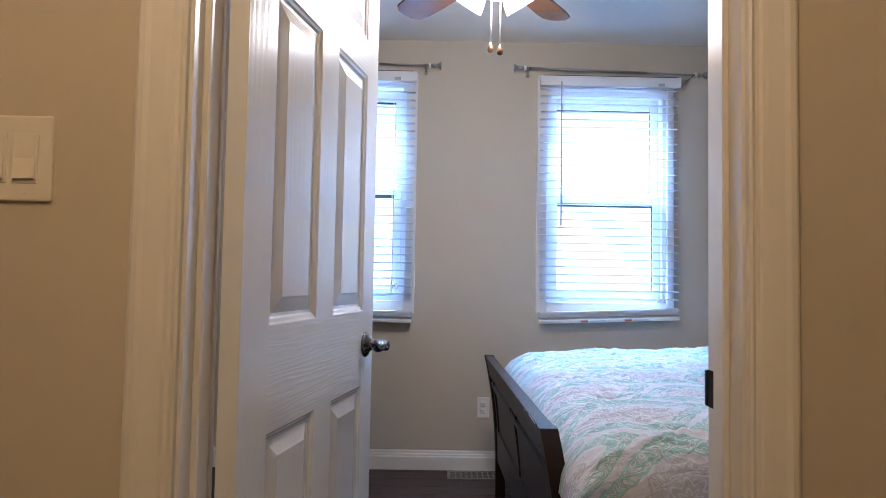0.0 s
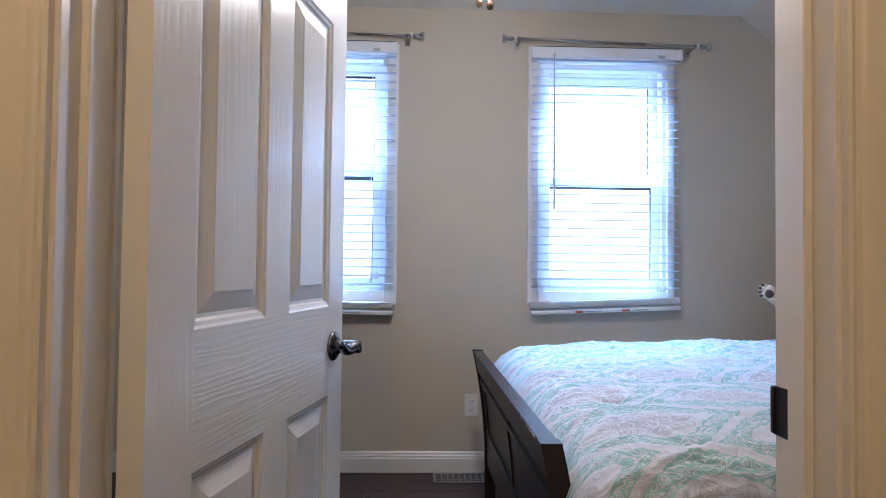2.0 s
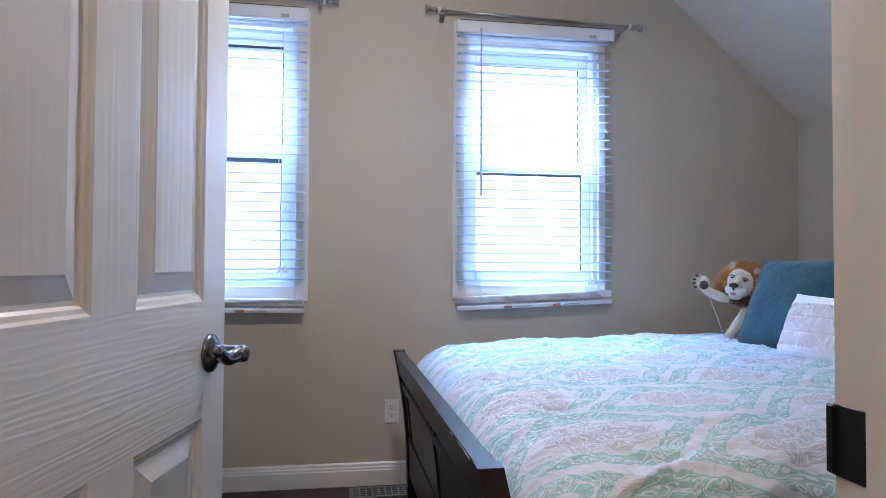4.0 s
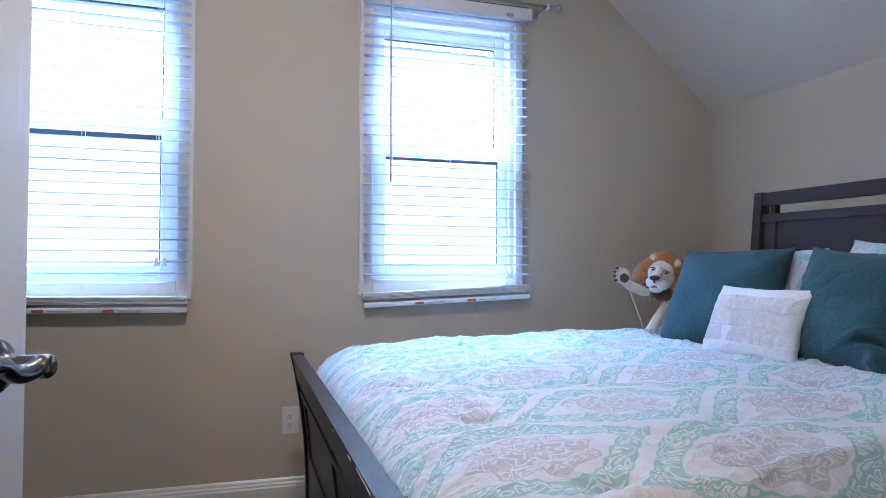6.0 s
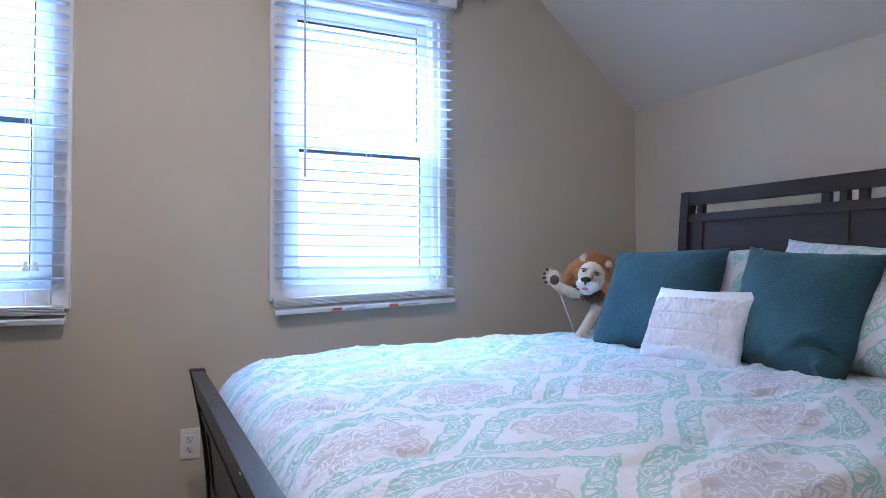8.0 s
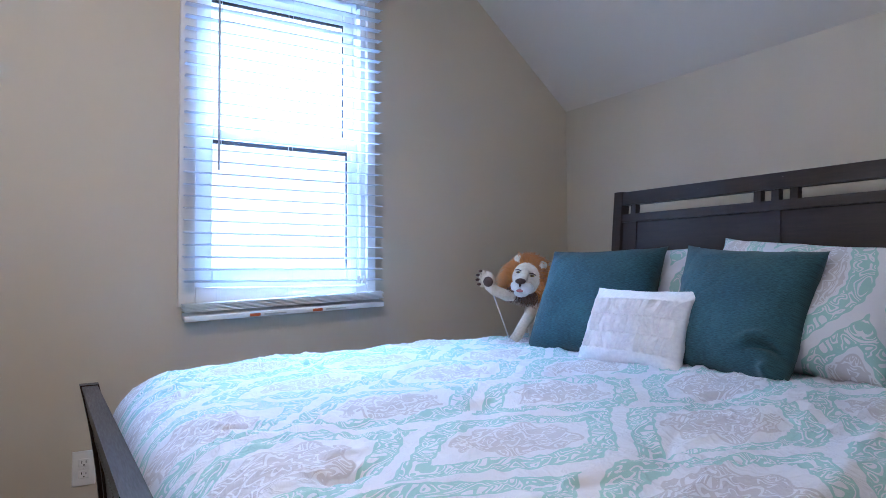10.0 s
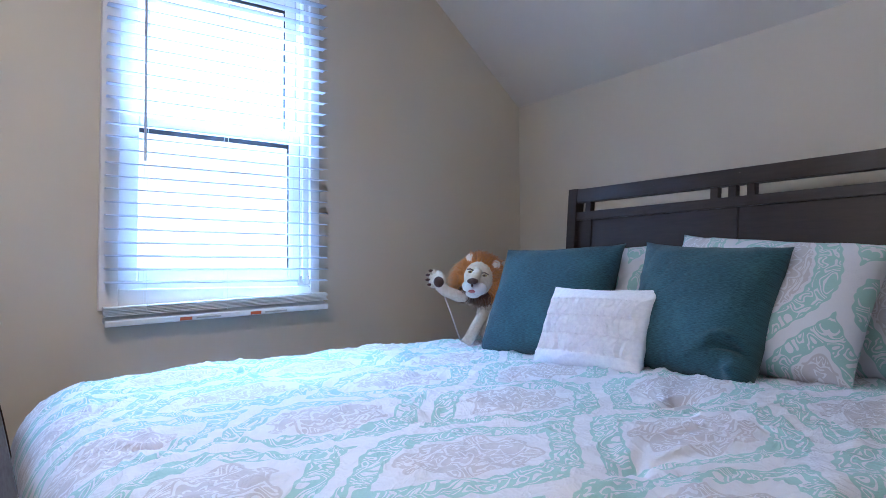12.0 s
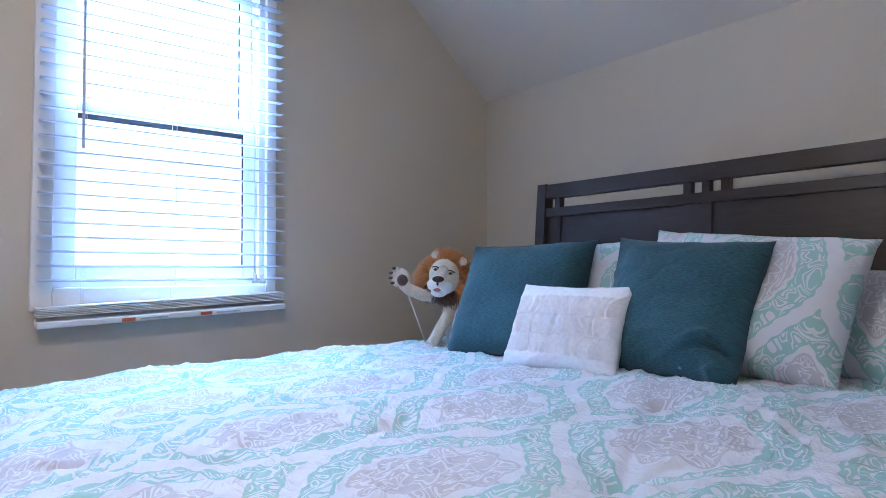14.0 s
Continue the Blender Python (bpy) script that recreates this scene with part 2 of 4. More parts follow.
SHAM = damask("damask_sham_cotton", 0.58, 0.30, (0.09, 0.06), radians(84), 0.3)
TEAL = fabric("teal_weave", (0.008, 0.038, 0.058), (0.030, 0.098, 0.130))
WHITEC = fabric("white_cotton", (0.78, 0.79, 0.87), (0.86, 0.87, 0.94), (300, 300))
FLOORM = planks()
SLAT = slat_white()
# duller grey that paints the slats' room-side edges as unlit
EDGE_SHADE = plain("slat_edge_shade", (0.52, 0.54, 0.58), 0.5, 0, 0.02, 50, 0.0)
GLASS = pane_glass()
LIT = lit_glass()
NICKEL = plain("brushed_nickel", (0.42, 0.41, 0.40), 0.30, 1.0, 0.04, 120, 0.0)
GUNMETAL = plain("dark_satin_metal", (0.17, 0.17, 0.18), 0.25, 1.0, 0.1, 120, 0.05)
BLACKM = plain("blackened_steel", (0.03, 0.03, 0.035), 0.4, 0.8)
PLATE = plain("switch_plastic", (0.74, 0.70, 0.62), 0.32, 0, 0.02, 60, 0.02)
OUTLETM = plain("outlet_plastic", (0.78, 0.77, 0.74), 0.32, 0, 0.02, 60, 0.02)
SLOT = plain("dark_slot", (0.03, 0.03, 0.03), 0.6)
CORD = plain("white_cord", (0.75, 0.76, 0.78), 0.8)
ORANGE = plain("orange_sticker", (0.50, 0.11, 0.03), 0.5)
GREYP = plain("grey_print", (0.45, 0.46, 0.48), 0.6)
BRONZE = plain("register_bronze", (0.27, 0.22, 0.19), 0.4, 0.7)
WALNUT = plain("walnut_blade", (0.14, 0.065, 0.035), 0.2, 0, 0.25, 30, 0.08)
BRASSD = plain("antique_brass", (0.35, 0.22, 0.12), 0.35, 1.0)
CLEARP = Nodes("clear_plastic").done((0.9, 0.92, 0.93), 0.1, 0, None, Transmission_Weight=0.9, IOR=1.4)
FELT = fur("cream_felt", (0.60, 0.52, 0.42), (0.74, 0.67, 0.57))
MUZZLE = fur("white_felt", (0.76, 0.74, 0.72), (0.86, 0.84, 0.82))
MANE = fur("orange_mane", (0.42, 0.15, 0.03), (0.72, 0.30, 0.07))
MANED = fur("brown_mane", (0.09, 0.045, 0.025), (0.22, 0.10, 0.05))
PADM = fur("brown_felt", (0.05, 0.03, 0.025), (0.10, 0.05, 0.045))
EYE = plain("glass_eye", (0.35, 0.28, 0.10), 0.15)
PINK = plain("pink_felt", (0.65, 0.25, 0.25), 0.8)

# ---- mesh helpers ----
ORG = {}


def thing(name, loc=(0, 0, 0), label="", category="", group="", kind=""):
    ob = new(name)
    ob.location = loc
    ob.empty_display_size = 0.05
    ORG[ob] = Vector(loc)
    return tagged(ob, label, category, group, kind)


def mesh_of(bm, name, mats, smooth=False):
    me = bpy.data.meshes.new(name)
    bmesh.ops.recalc_face_normals(bm, faces=bm.faces[:])
    bm.to_mesh(me)
    bm.free()
    for m in (mats if isinstance(mats, (list, tuple)) else [mats]):
        me.materials.append(m)
    if smooth:
        me.polygons.foreach_set("use_smooth", [True] * len(me.polygons))
    return me


def part(name, bm, material, parent=None, label="", smooth=False):
    """One mesh object; its bmesh is in the world's metres and is moved into the parent's frame."""
    o = ORG.get(parent, Vector((0, 0, 0)))
    if o.length:
        bmesh.ops.translate(bm, verts=bm.verts[:], vec=-o)
    ob = new(name, mesh_of(bm, name, material, smooth))
    if parent is not None:
        ob.parent = parent
    ORG[ob] = o
    return tagged(ob, label)


def solid(name, bm, material, label, category, kind="", smooth=False, group=""):
    """A top-level thing of one mesh, with its origin at its base."""
    lo = [min(v.co[i] for v in bm.verts) for i in range(3)]
    hi = [max(v.co[i] for v in bm.verts) for i in range(3)]
    base = Vector(((lo[0] + hi[0]) / 2, (lo[1] + hi[1]) / 2, lo[2]))
    bmesh.ops.translate(bm, verts=bm.verts[:], vec=-base)
    ob = new(name, mesh_of(bm, name, material, smooth))
    ob.location = base
    ORG[ob] = base
    return tagged(ob, label, category, group, kind)


def box(x0, x1, y0, y1, z0, z1, bevel=0.0, into=None, seg=1):
    bm = bmesh.new()
    bmesh.ops.create_cube(bm, size=1)
    for v in bm.verts:
        v.co = Vector((x0 + (v.co.x + 0.5) * (x1 - x0), y0 + (v.co.y + 0.5) * (y1 - y0), z0 + (v.co.z + 0.5) * (z1 - z0)))
    if bevel:
        bmesh.ops.bevel(bm, geom=bm.edges[:], offset=bevel, segments=seg, affect="EDGES", profile=0.5)
    return join(into, bm)


def join(into, bm):
    if into is None:
        return bm
    me = bpy.data.meshes.new("tmp")
    bm.to_mesh(me)
    bm.free()
    into.from_mesh(me)
    bpy.data.meshes.remove(me)
    return into


def turned(bm, m):
    bmesh.ops.transform(bm, matrix=m, verts=bm.verts[:])
    return bm


def lathe(rows, n=24, into=None, m=None):
    """Turns a profile of (radius, z) rows round the z axis."""
    bm = bmesh.new()
    rings = []
    for r, z in rows:
        rings.append([bm.verts.new((r * math.cos(2 * math.pi * i / n), r * math.sin(2 * math.pi * i / n), z)) for i in range(n)])
    for a, b in zip(rings, rings[1:]):
        for i in range(n):
            bm.faces.new((a[i], a[(i + 1) % n], b[(i + 1) % n], b[i]))
    bm.faces.new(rings[0][::-1])
    bm.faces.new(rings[-1])
    bmesh.ops.remove_doubles(bm, verts=bm.verts[:], dist=1e-6)
    if m is not None:
        turned(bm, m)
    return join(into, bm)


def sweep(points, radius, n=8, into=None):
    """A round bar along a line of points; radius may be one number or one for each point."""
    bm = bmesh.new()
    pts = [Vector(p) for p in points]
    rs = radius if isinstance(radius, (list, tuple)) else [radius] * len(pts)
    rings = []
    for i, p in enumerate(pts):
        d = (pts[min(i + 1, len(pts) - 1)] - pts[max(i - 1, 0)]).normalized()
        a = d.cross(Vector((0.12, 0.31, 0.94))).normalized()
        b = d.cross(a)
        rings.append([bm.verts.new(p + rs[i] * (a * math.cos(2 * math.pi * k / n) + b * math.sin(2 * math.pi * k / n))) for k in range(n)])
    for a, b in zip(rings, rings[1:]):
        for k in range(n):
            bm.faces.new((a[k], a[(k + 1) % n], b[(k + 1) % n], b[k]))
    bm.faces.new(rings[0][::-1])
    bm.faces.new(rings[-1])
    return join(into, bm)


def ball(c, r, into=None, sub=2, squash=(1, 1, 1), turn=None):
    bm = bmesh.new()
    bmesh.ops.create_icosphere(bm, subdivisions=sub, radius=1)
    m = Matrix.Translation(c) @ (turn or Matrix()) @ Matrix.Diagonal((r * squash[0], r * squash[1], r * squash[2], 1))
    turned(bm, m)
    return join(into, bm)


def prism(outline, axis, a, b, into=None):
    """Pushes a closed outline of 2D points along an axis from a to b. axis x: (y, z); axis y: (x, z)."""
    bm = bmesh.new()
    mk = (lambda p, t: (t, p[0], p[1])) if axis == "x" else (lambda p, t: (p[0], t, p[1])) if axis == "y" else (lambda p, t: (p[0], p[1], t))
    lo = [bm.verts.new(mk(p, a)) for p in outline]
    hi = [bm.verts.new(mk(p, b)) for p in outline]
    k = len(outline)
    for i in range(k):
        bm.faces.new((lo[i], lo[(i + 1) % k], hi[(i + 1) % k], hi[i]))
    bm.faces.new(lo[::-1])
    bm.faces.new(hi)
    return join(into, bm)


# ---- shell ----
T = 0.12


def slope_z(x):
    return KNEE + (EAST - x) * (CEIL - KNEE) / (EAST - SLOPE_X)


def wall_with_holes(x0, x1, y0, y1, z0, z1, holes):
    """A wall along x with rectangular openings (x0, x1, z0, z1) side by side."""
    bm = bmesh.new()
    x = x0
    for hx0, hx1, hz0, hz1 in holes:
        box(x, hx0, y0, y1, z0, z1, into=bm)
        if hz0 > z0:
            box(hx0, hx1, y0, y1, z0, hz0, into=bm)
        box(hx0, hx1, y0, y1, hz1, z1, into=bm)
        x = hx1
    box(x, x1, y0, y1, z0, z1, into=bm)
    bmesh.ops.remove_doubles(bm, verts=bm.verts[:], dist=1e-5)
    return bm


W2 = (1.15, 1.846, 0.963, 2.190)     # clear openings of the two windows
W1 = (-0.375, 0.332, 0.955, 2.215)
solid("wall_north", wall_with_holes(WEST - T, EAST + T, FAR, FAR + T + 0.04, -0.1, CEIL + 0.25, [W1, W2]), WALL,
      "beige painted bedroom wall with two windows", "wall", "structure")
bm = wall_with_holes(WEST - T, EAST + T, NEAR_OUT, NEAR_IN, -0.1, CEIL + 0.25, [(DOOR_L - 0.018, DOOR_R + 0.018, -0.1, DOOR_H + 0.018)])
solid("wall_south", bm, WALL, "beige painted wall with the bedroom doorway", "wall", "structure")
solid("wall_east", box(EAST, EAST + T, NEAR_OUT, FAR + T, -0.1, KNEE + 0.05), WALL, "beige painted low side wall under the slope", "wall", "structure")
solid("wall_west", box(WEST - T, WEST, NEAR_OUT, FAR + T, -0.1, CEIL + 0.25), WALL, "beige painted bedroom side wall", "wall", "structure")
solid("ceiling", box(WEST - T, SLOPE_X + 0.001, NEAR_OUT, FAR + T, CEIL, CEIL + 0.15), CEILP, "white painted flat ceiling", "ceiling", "structure")
dx, dz = 0.10, 0.115
solid("ceiling_slope", prism([(SLOPE_X, CEIL), (EAST + 0.06, slope_z(EAST + 0.06)), (EAST + 0.06 + dx, slope_z(EAST + 0.06) + dz), (SLOPE_X + dx, CEIL + dz), (SLOPE_X, CEIL + dz)],
                             "y", NEAR_OUT, FAR + T), SLOPEP, "pale beige painted sloping attic ceiling", "ceiling", "structure")
solid("hall_wall_west", box(HALL_W - T, HALL_W, HALL_BACK - T, NEAR_OUT, -0.1, CEIL), WALL, "beige painted hall wall", "wall", "structure")
solid("hall_wall_east", box(HALL_E, HALL_E + T, HALL_BACK - T, NEAR_OUT, -0.1, CEIL), WALL, "beige painted hall wall", "wall", "structure")
solid("hall_wall_back", box(HALL_W, HALL_E, HALL_BACK - T, HALL_BACK, -0.1, CEIL), WALL, "beige painted hall wall", "wall", "structure")
solid("hall_ceiling", box(HALL_W - T, HALL_E + T, HALL_BACK - T, NEAR_OUT, CEIL, CEIL + 0.15), CEILP, "white painted hall ceiling", "ceiling", "structure")
floor = thing("floor", (0, 0, 0), "dark brown laminate floorboards", "floor", kind="structure")
part("underlay", box(WEST - T, EAST + T, NEAR_OUT, FAR + T, -0.12, -0.012), SLOT, floor)
part("underlay", box(HALL_W - T, HALL_E + T, HALL_BACK - T, NEAR_OUT, -0.12, -0.012), SLOT, floor)
def pale_day():
    """Overcast white sky over pale, blurred distance."""
    m = Nodes("overcast_day")
    k = m.noise(m.coord(scale=(1.6, 1, 0.5)), 1.1, 2)
    col = m.mix(m.ramp(k, 0.42, 0.6), (0.70, 0.84, 0.95), (1.0, 1.0, 1.0))
    return m.done((0.8, 0.8, 0.8), 0.9, 0, None, Emission_Color=col, Emission_Strength=1.0)


solid("backdrop", box(-9, 11, 9.0, 9.1, -3.0, 9.0), pale_day(), "white overcast sky and pale distance outside", "backdrop", "structure")
solid("ground", box(-60, 60, FAR + 0.3, 90, -3.2, -3.0), plain("pale_lawn", (0.12, 0.16, 0.08), 0.9, 0, 0.3, 2, 0.1), "grassy ground outside below the windows", "ground", "structure")

BASE = [(0.0, 0.0), (-0.016, 0.0), (-0.016, 0.072), (-0.013, 0.078), (-0.013, 0.086), (-0.009, 0.092), (-0.008, 0.102), (-0.004, 0.108), (0.0, 0.109)]


def baseboard(x0, x1, y, facing, name="baseboard"):
    prof = [(y + p[0] * facing, p[1]) for p in BASE]
    solid(name, prism(prof, "x", x0, x1), TRIM, "white moulded wooden baseboard along the wall", "baseboard", "structure")


def baseboard_y(y0, y1, x, facing):
    prof = [(x + p[0] * facing, p[1]) for p in BASE]
    solid("baseboard", prism(prof, "y", y0, y1), TRIM, "white moulded wooden baseboard along the wall", "baseboard", "structure")


baseboard(WEST, EAST, FAR, 1)
baseboard(WEST, DOOR_L - 0.085, NEAR_IN, -1)
baseboard(DOOR_R + 0.085, EAST, NEAR_IN, -1)
baseboard(HALL_W, DOOR_L - 0.085, NEAR_OUT, 1)
baseboard(DOOR_R + 0.085, HALL_E, NEAR_OUT, 1)
baseboard_y(NEAR_IN + 0.016, FAR - 0.016, EAST, 1)
baseboard_y(NEAR_IN + 0.016, FAR - 0.016, WEST, -1)


# ---- windows ----
def window(name, x0, x1, z0, z1, mid, right, label):
    """A double-hung sash window in the opening, with flat casing on the room side."""
    w = thing(name, ((x0 + x1) / 2, FAR, z0), label, "window", kind="structure")
    c = 0.06
    zb, zt = z0 - 0.072, 2.277
    for nm, b in (("casing", (x0 - c, x0, zb, zt)), ("casing", (x1, x1 + right, zb, zt)), ("casing", (x0, x1, z1, zt)), ("window_sill", (x0, x1, zb, z0))):
        part(nm, box(b[0], b[1], FAR - 0.02, FAR + 0.002, b[2], b[3], 0.003), TRIM, w)
    j = 0.022
    fr = box(x0, x0 + j, FAR, FAR + 0.155, z0, z1)
    box(x1 - j, x1, FAR, FAR + 0.155, z0, z1, into=fr)
    box(x0 + j, x1 - j, FAR, FAR + 0.155, z1 - j, z1, into=fr)
    box(x0 + j, x1 - j, FAR, FAR + 0.155, z0, z0 + j, into=fr)
    part("window_frame", fr, VINYL, w)
    for nm, za, zc, y in (("lower_sash", z0 + j, mid + 0.018, FAR + 0.032), ("upper_sash", mid - 0.018, z1 - j, FAR + 0.075)):
        s = 0.048
        xa, xb = x0 + j, x1 - j
        bm = box(xa, xa + s, y, y + 0.036, za, zc, 0.004)
        box(xb - s, xb, y, y + 0.036, za, zc, 0.004, into=bm)
        tr, br = (0.068, 0.063) if nm == "upper_sash" else (0.041, 0.048)
        box(xa + s, xb - s, y + 0.001, y + 0.035, zc - tr, zc, 0.004, into=bm)
        box(xa + s, xb - s, y + 0.001, y + 0.035, za, za + br, 0.004, into=bm)
        sash = part(nm, bm, VINYL, w)
        # gasket, with the rail's shadow drawn in as extra depth of its top strip
        g = 0.010 if nm == "upper_sash" else 0.019
        gk = box(xb - s - 0.004, xb - s, y + 0.004, y + 0.012, za + br, zc - 0.04)
        box(xa + s, xb - s, y + 0.004, y + 0.012, zc - tr - g, zc - 0.04, into=gk)
        part("gasket_and_shadow", gk, SEAL_SHADE, sash)
        p = part("pane", box(xa + s, xb - s, y + 0.016, y + 0.020, za + br, zc - tr), GLASS, sash)
        p.visible_shadow = False
    part("sash_lock", box((x0 + x1) / 2 - 0.03, (x0 + x1) / 2 + 0.03, FAR + 0.036, FAR + 0.066, mid + 0.018, mid + 0.03, 0.004), VINYL, w)
    return w


window("window_1", *W1, 1.590, 0.062, "white vinyl double-hung window with flat white casing")
window("window_2", *W2, 1.560, 0.040, "white vinyl double-hung window with flat white casing")


# ---- blinds ----
def blind(x0, x1, ztop, zbot, tilt, wand_x, tassel, group="window blinds"):
    """A faux-wood Venetian blind with open slats, its spare slats stacked on the bottom rail."""
    y = FAR - 0.052
    cx = (x0 + x1) / 2
    b = thing("window_blind", (cx, y, zbot), "white faux-wood Venetian blind with open slats over a window", "blind", group)
    part("valance", box(x0 - 0.004, x1 + 0.004, y - 0.034, y - 0.026, ztop - 0.056, ztop + 0.002, 0.002), VINYL, b)
    # thin dark strip painted in for the shadow between valance and headrail
    part("valance_gap_shadow", box(x0 + 0.014, x1 - 0.016, y - 0.0335, y - 0.0265, ztop + 0.002, ztop + 0.0055), SEAL_SHADE, b, "dark strip drawn in as the gap shadow along the valance top")
    part("headrail", box(x0, x1, y - 0.026, y + 0.03, ztop - 0.042, ztop - 0.004, 0.002), VINYL, b)
    pitch = 0.0446
    n = int((ztop - 0.071 - zbot - 0.105) / pitch) + 1
    # one crowned slat, shared
    prof = [(-0.025, -0.0010), (-0.012, 0.0012), (0.0, 0.0020), (0.012, 0.0012), (0.025, -0.0010), (0.025, 0.0014), (0.012, 0.0038), (0.0, 0.0046), (-0.012, 0.0038), (-0.025, 0.0014)]
    sb = prism(prof, "x", -(x1 - x0) / 2 + 0.004, (x1 - x0) / 2 - 0.004)
    # the front edge has its shade put into the colour
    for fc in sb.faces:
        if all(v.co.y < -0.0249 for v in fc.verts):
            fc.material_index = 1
    me = mesh_of(sb, "slat", [SLAT, EDGE_SHADE])
    spare = mesh_of(prism(prof, "x", -(x1 - x0) / 2 + 0.004, (x1 - x0) / 2 - 0.004), "slat", VINYL)
    rnd = random.Random(7 + n)
    for i in range(n):
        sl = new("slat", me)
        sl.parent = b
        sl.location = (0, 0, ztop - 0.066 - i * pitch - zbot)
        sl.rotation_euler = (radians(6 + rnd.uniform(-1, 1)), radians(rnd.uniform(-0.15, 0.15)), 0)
    # the stack and bottom rail hang a little out of level
    rot = Matrix.Translation((cx, y, zbot + 0.03)) @ Matrix.Rotation(-tilt, 4, "Y") @ Matrix.Translation((-cx, -y, -zbot - 0.03))
    for i in range(6):
        sl = new("slat", spare)
        sl.parent = b
        m = Matrix.Translation((-cx, -y, -zbot)) @ rot @ Matrix.Translation((cx + rnd.uniform(-0.003, 0.003), y + rnd.uniform(-0.003, 0.003), zbot + 0.029 + i * 0.0052))
        sl.matrix_local = m
    tip = rot @ Matrix.Translation((cx, y, zbot + 0.011)) @ Matrix.Rotation(radians(13), 4, "X") @ Matrix.Translation((-cx, -y, -zbot - 0.011))
    rail = part("bottom_rail", turned(box(x0 + 0.002, x1 - 0.002, y - 0.027, y + 0.027, zbot - 0.002, zbot + 0.020, 0.004, seg=2), tip), VINYL, b)
    for fx in (0.32, 0.63):
        sx = x0 + fx * (x1 - x0)
        part("sticker", turned(box(sx - 0.02, sx + 0.02, y - 0.0285, y - 0.0265, zbot + 0.002, zbot + 0.013), tip), ORANGE, rail, "small orange warning sticker")
        part("printed_line", turned(box(sx + 0.035, sx + 0.12, y - 0.0285, y - 0.0265, zbot + 0.005, zbot + 0.010), tip), GREYP, rail)
    for fx in (0.16, 0.5, 0.84):
        lx = x0 + fx * (x1 - x0)
        for yy in (y - 0.0275, y + 0.0275):
            part("ladder_cord", sweep([(lx, yy, ztop - 0.05), (lx, yy, (ztop + zbot) / 2), (lx, yy, zbot + 0.02)], 0.0009, 5), CORD, b)
    if wand_x:
        part("tilt_wand", sweep([(wand_x, y - 0.042, ztop - 0.045), (wand_x, y - 0.044, ztop - 0.3), (wand_x + 0.002, y - 0.044, ztop - 0.86)], [0.003, 0.0042, 0.0045], 8), GREYP, b, "thin grey tilt wand")
        hk = box(wand_x - 0.004, wand_x + 0.004, y - 0.046, y - 0.034, ztop - 0.056, ztop - 0.036, 0.001)
        part("wand_hook", hk, GREYP, b)
    tx, tz = tassel
    lock = part("cord_lock", box(tx - 0.018, tx + 0.018, y - 0.038, y - 0.034, ztop - 0.05, ztop - 0.034, 0.001), GREYP, b)
    for k in (-1, 1):
        part("lift_cord", sweep([(tx + k * 0.006, y - 0.036, ztop - 0.05), (tx + k * 0.008, y - 0.036, (ztop + tz) / 2), (tx + k * 0.014, y - 0.036, tz + 0.02)], 0.0011, 5), CORD, b)
        part("tassel", lathe([(0.004, 0.03), (0.007, 0.026), (0.006, 0.018), (0.009, 0.006), (0.012, 0.0), (0.010, -0.003), (0.0, -0.003)], 12, m=Matrix.Translation((tx + k * 0.014, y - 0.036, tz - 0.012))), OUTLETM, b, "small white bell-shaped cord tassel", smooth=True)
    return b


blind(1.10, 1.900, 2.255, 0.862, radians(2.4), 1.215, (1.79, 0.985))
blind(-0.405, 0.384, 2.262, 0.842, radians(-0.5), None, (0.28, 1.035))


# ---- curtain rods ----
def curtain_rod(x0, x1, z0, z1):
    y = FAR - 0.085
    r = thing("curtain_rod", ((x0 + x1) / 2, y, z0), "brushed nickel curtain rod with trumpet finials on wall brackets", "curtain rod", "curtain rods")
    zm = (z0 + z1) / 2
    zz = lambda x: z0 + (z1 - z0) * (x - x0) / (x1 - x0)
    part("rod", sweep([(x0 + 0.04, y, zz(x0 + 0.04)), (x1 - 0.35, y, zz(x1 - 0.35))], 0.0080, 14), NICKEL, r, smooth=True)
    part("inner_rod", sweep([(x1 - 0.36, y, zz(x1 - 0.36)), (x1 - 0.04, y, zz(x1 - 0.04))], 0.0066, 14), NICKEL, r, smooth=True)
    for x, s in ((x0, -1), (x1, 1)):
        m = Matrix.Translation((x - s * 0.045, y, zz(x))) @ Matrix.Rotation(s * math.pi / 2, 4, "Y")
        part("finial", lathe([(0.0, 0.0), (0.012, 0.0), (0.014, 0.006), (0.010, 0.012), (0.010, 0.022), (0.017, 0.036), (0.024, 0.045), (0.020, 0.05), (0.0, 0.052)], 20, m=m), NICKEL, r, smooth=True)
        bx = x - s * 0.085
        br = box(bx - 0.004, bx + 0.004, y - 0.012, FAR - 0.004, zz(x) - 0.016, zz(x) - 0.009, 0.002)
        box(bx - 0.004, bx + 0.004, y - 0.015, y - 0.011, zz(x) - 0.016, zz(x) + 0.008, 0.001, into=br)
        box(bx - 0.012, bx + 0.012, FAR - 0.006, FAR + 0.001, zz(x) - 0.03, zz(x) + 0.012, 0.001, into=br)
        part("bracket", br, CLEARP, r, "clear plastic wall bracket")
        part("clip_ring", lathe([(0.012, 0.0), (0.015, 0.0), (0.015, 0.012), (0.012, 0.012)], 16, m=Matrix.Translation((x - s * 0.068, y, zz(x))) @ Matrix.Rotation(s * math.pi / 2, 4, "Y")), OUTLETM, r)


curtain_rod(0.945, 2.047, 2.297, 2.275)
curtain_rod(-0.545, 0.522, 2.308, 2.300)


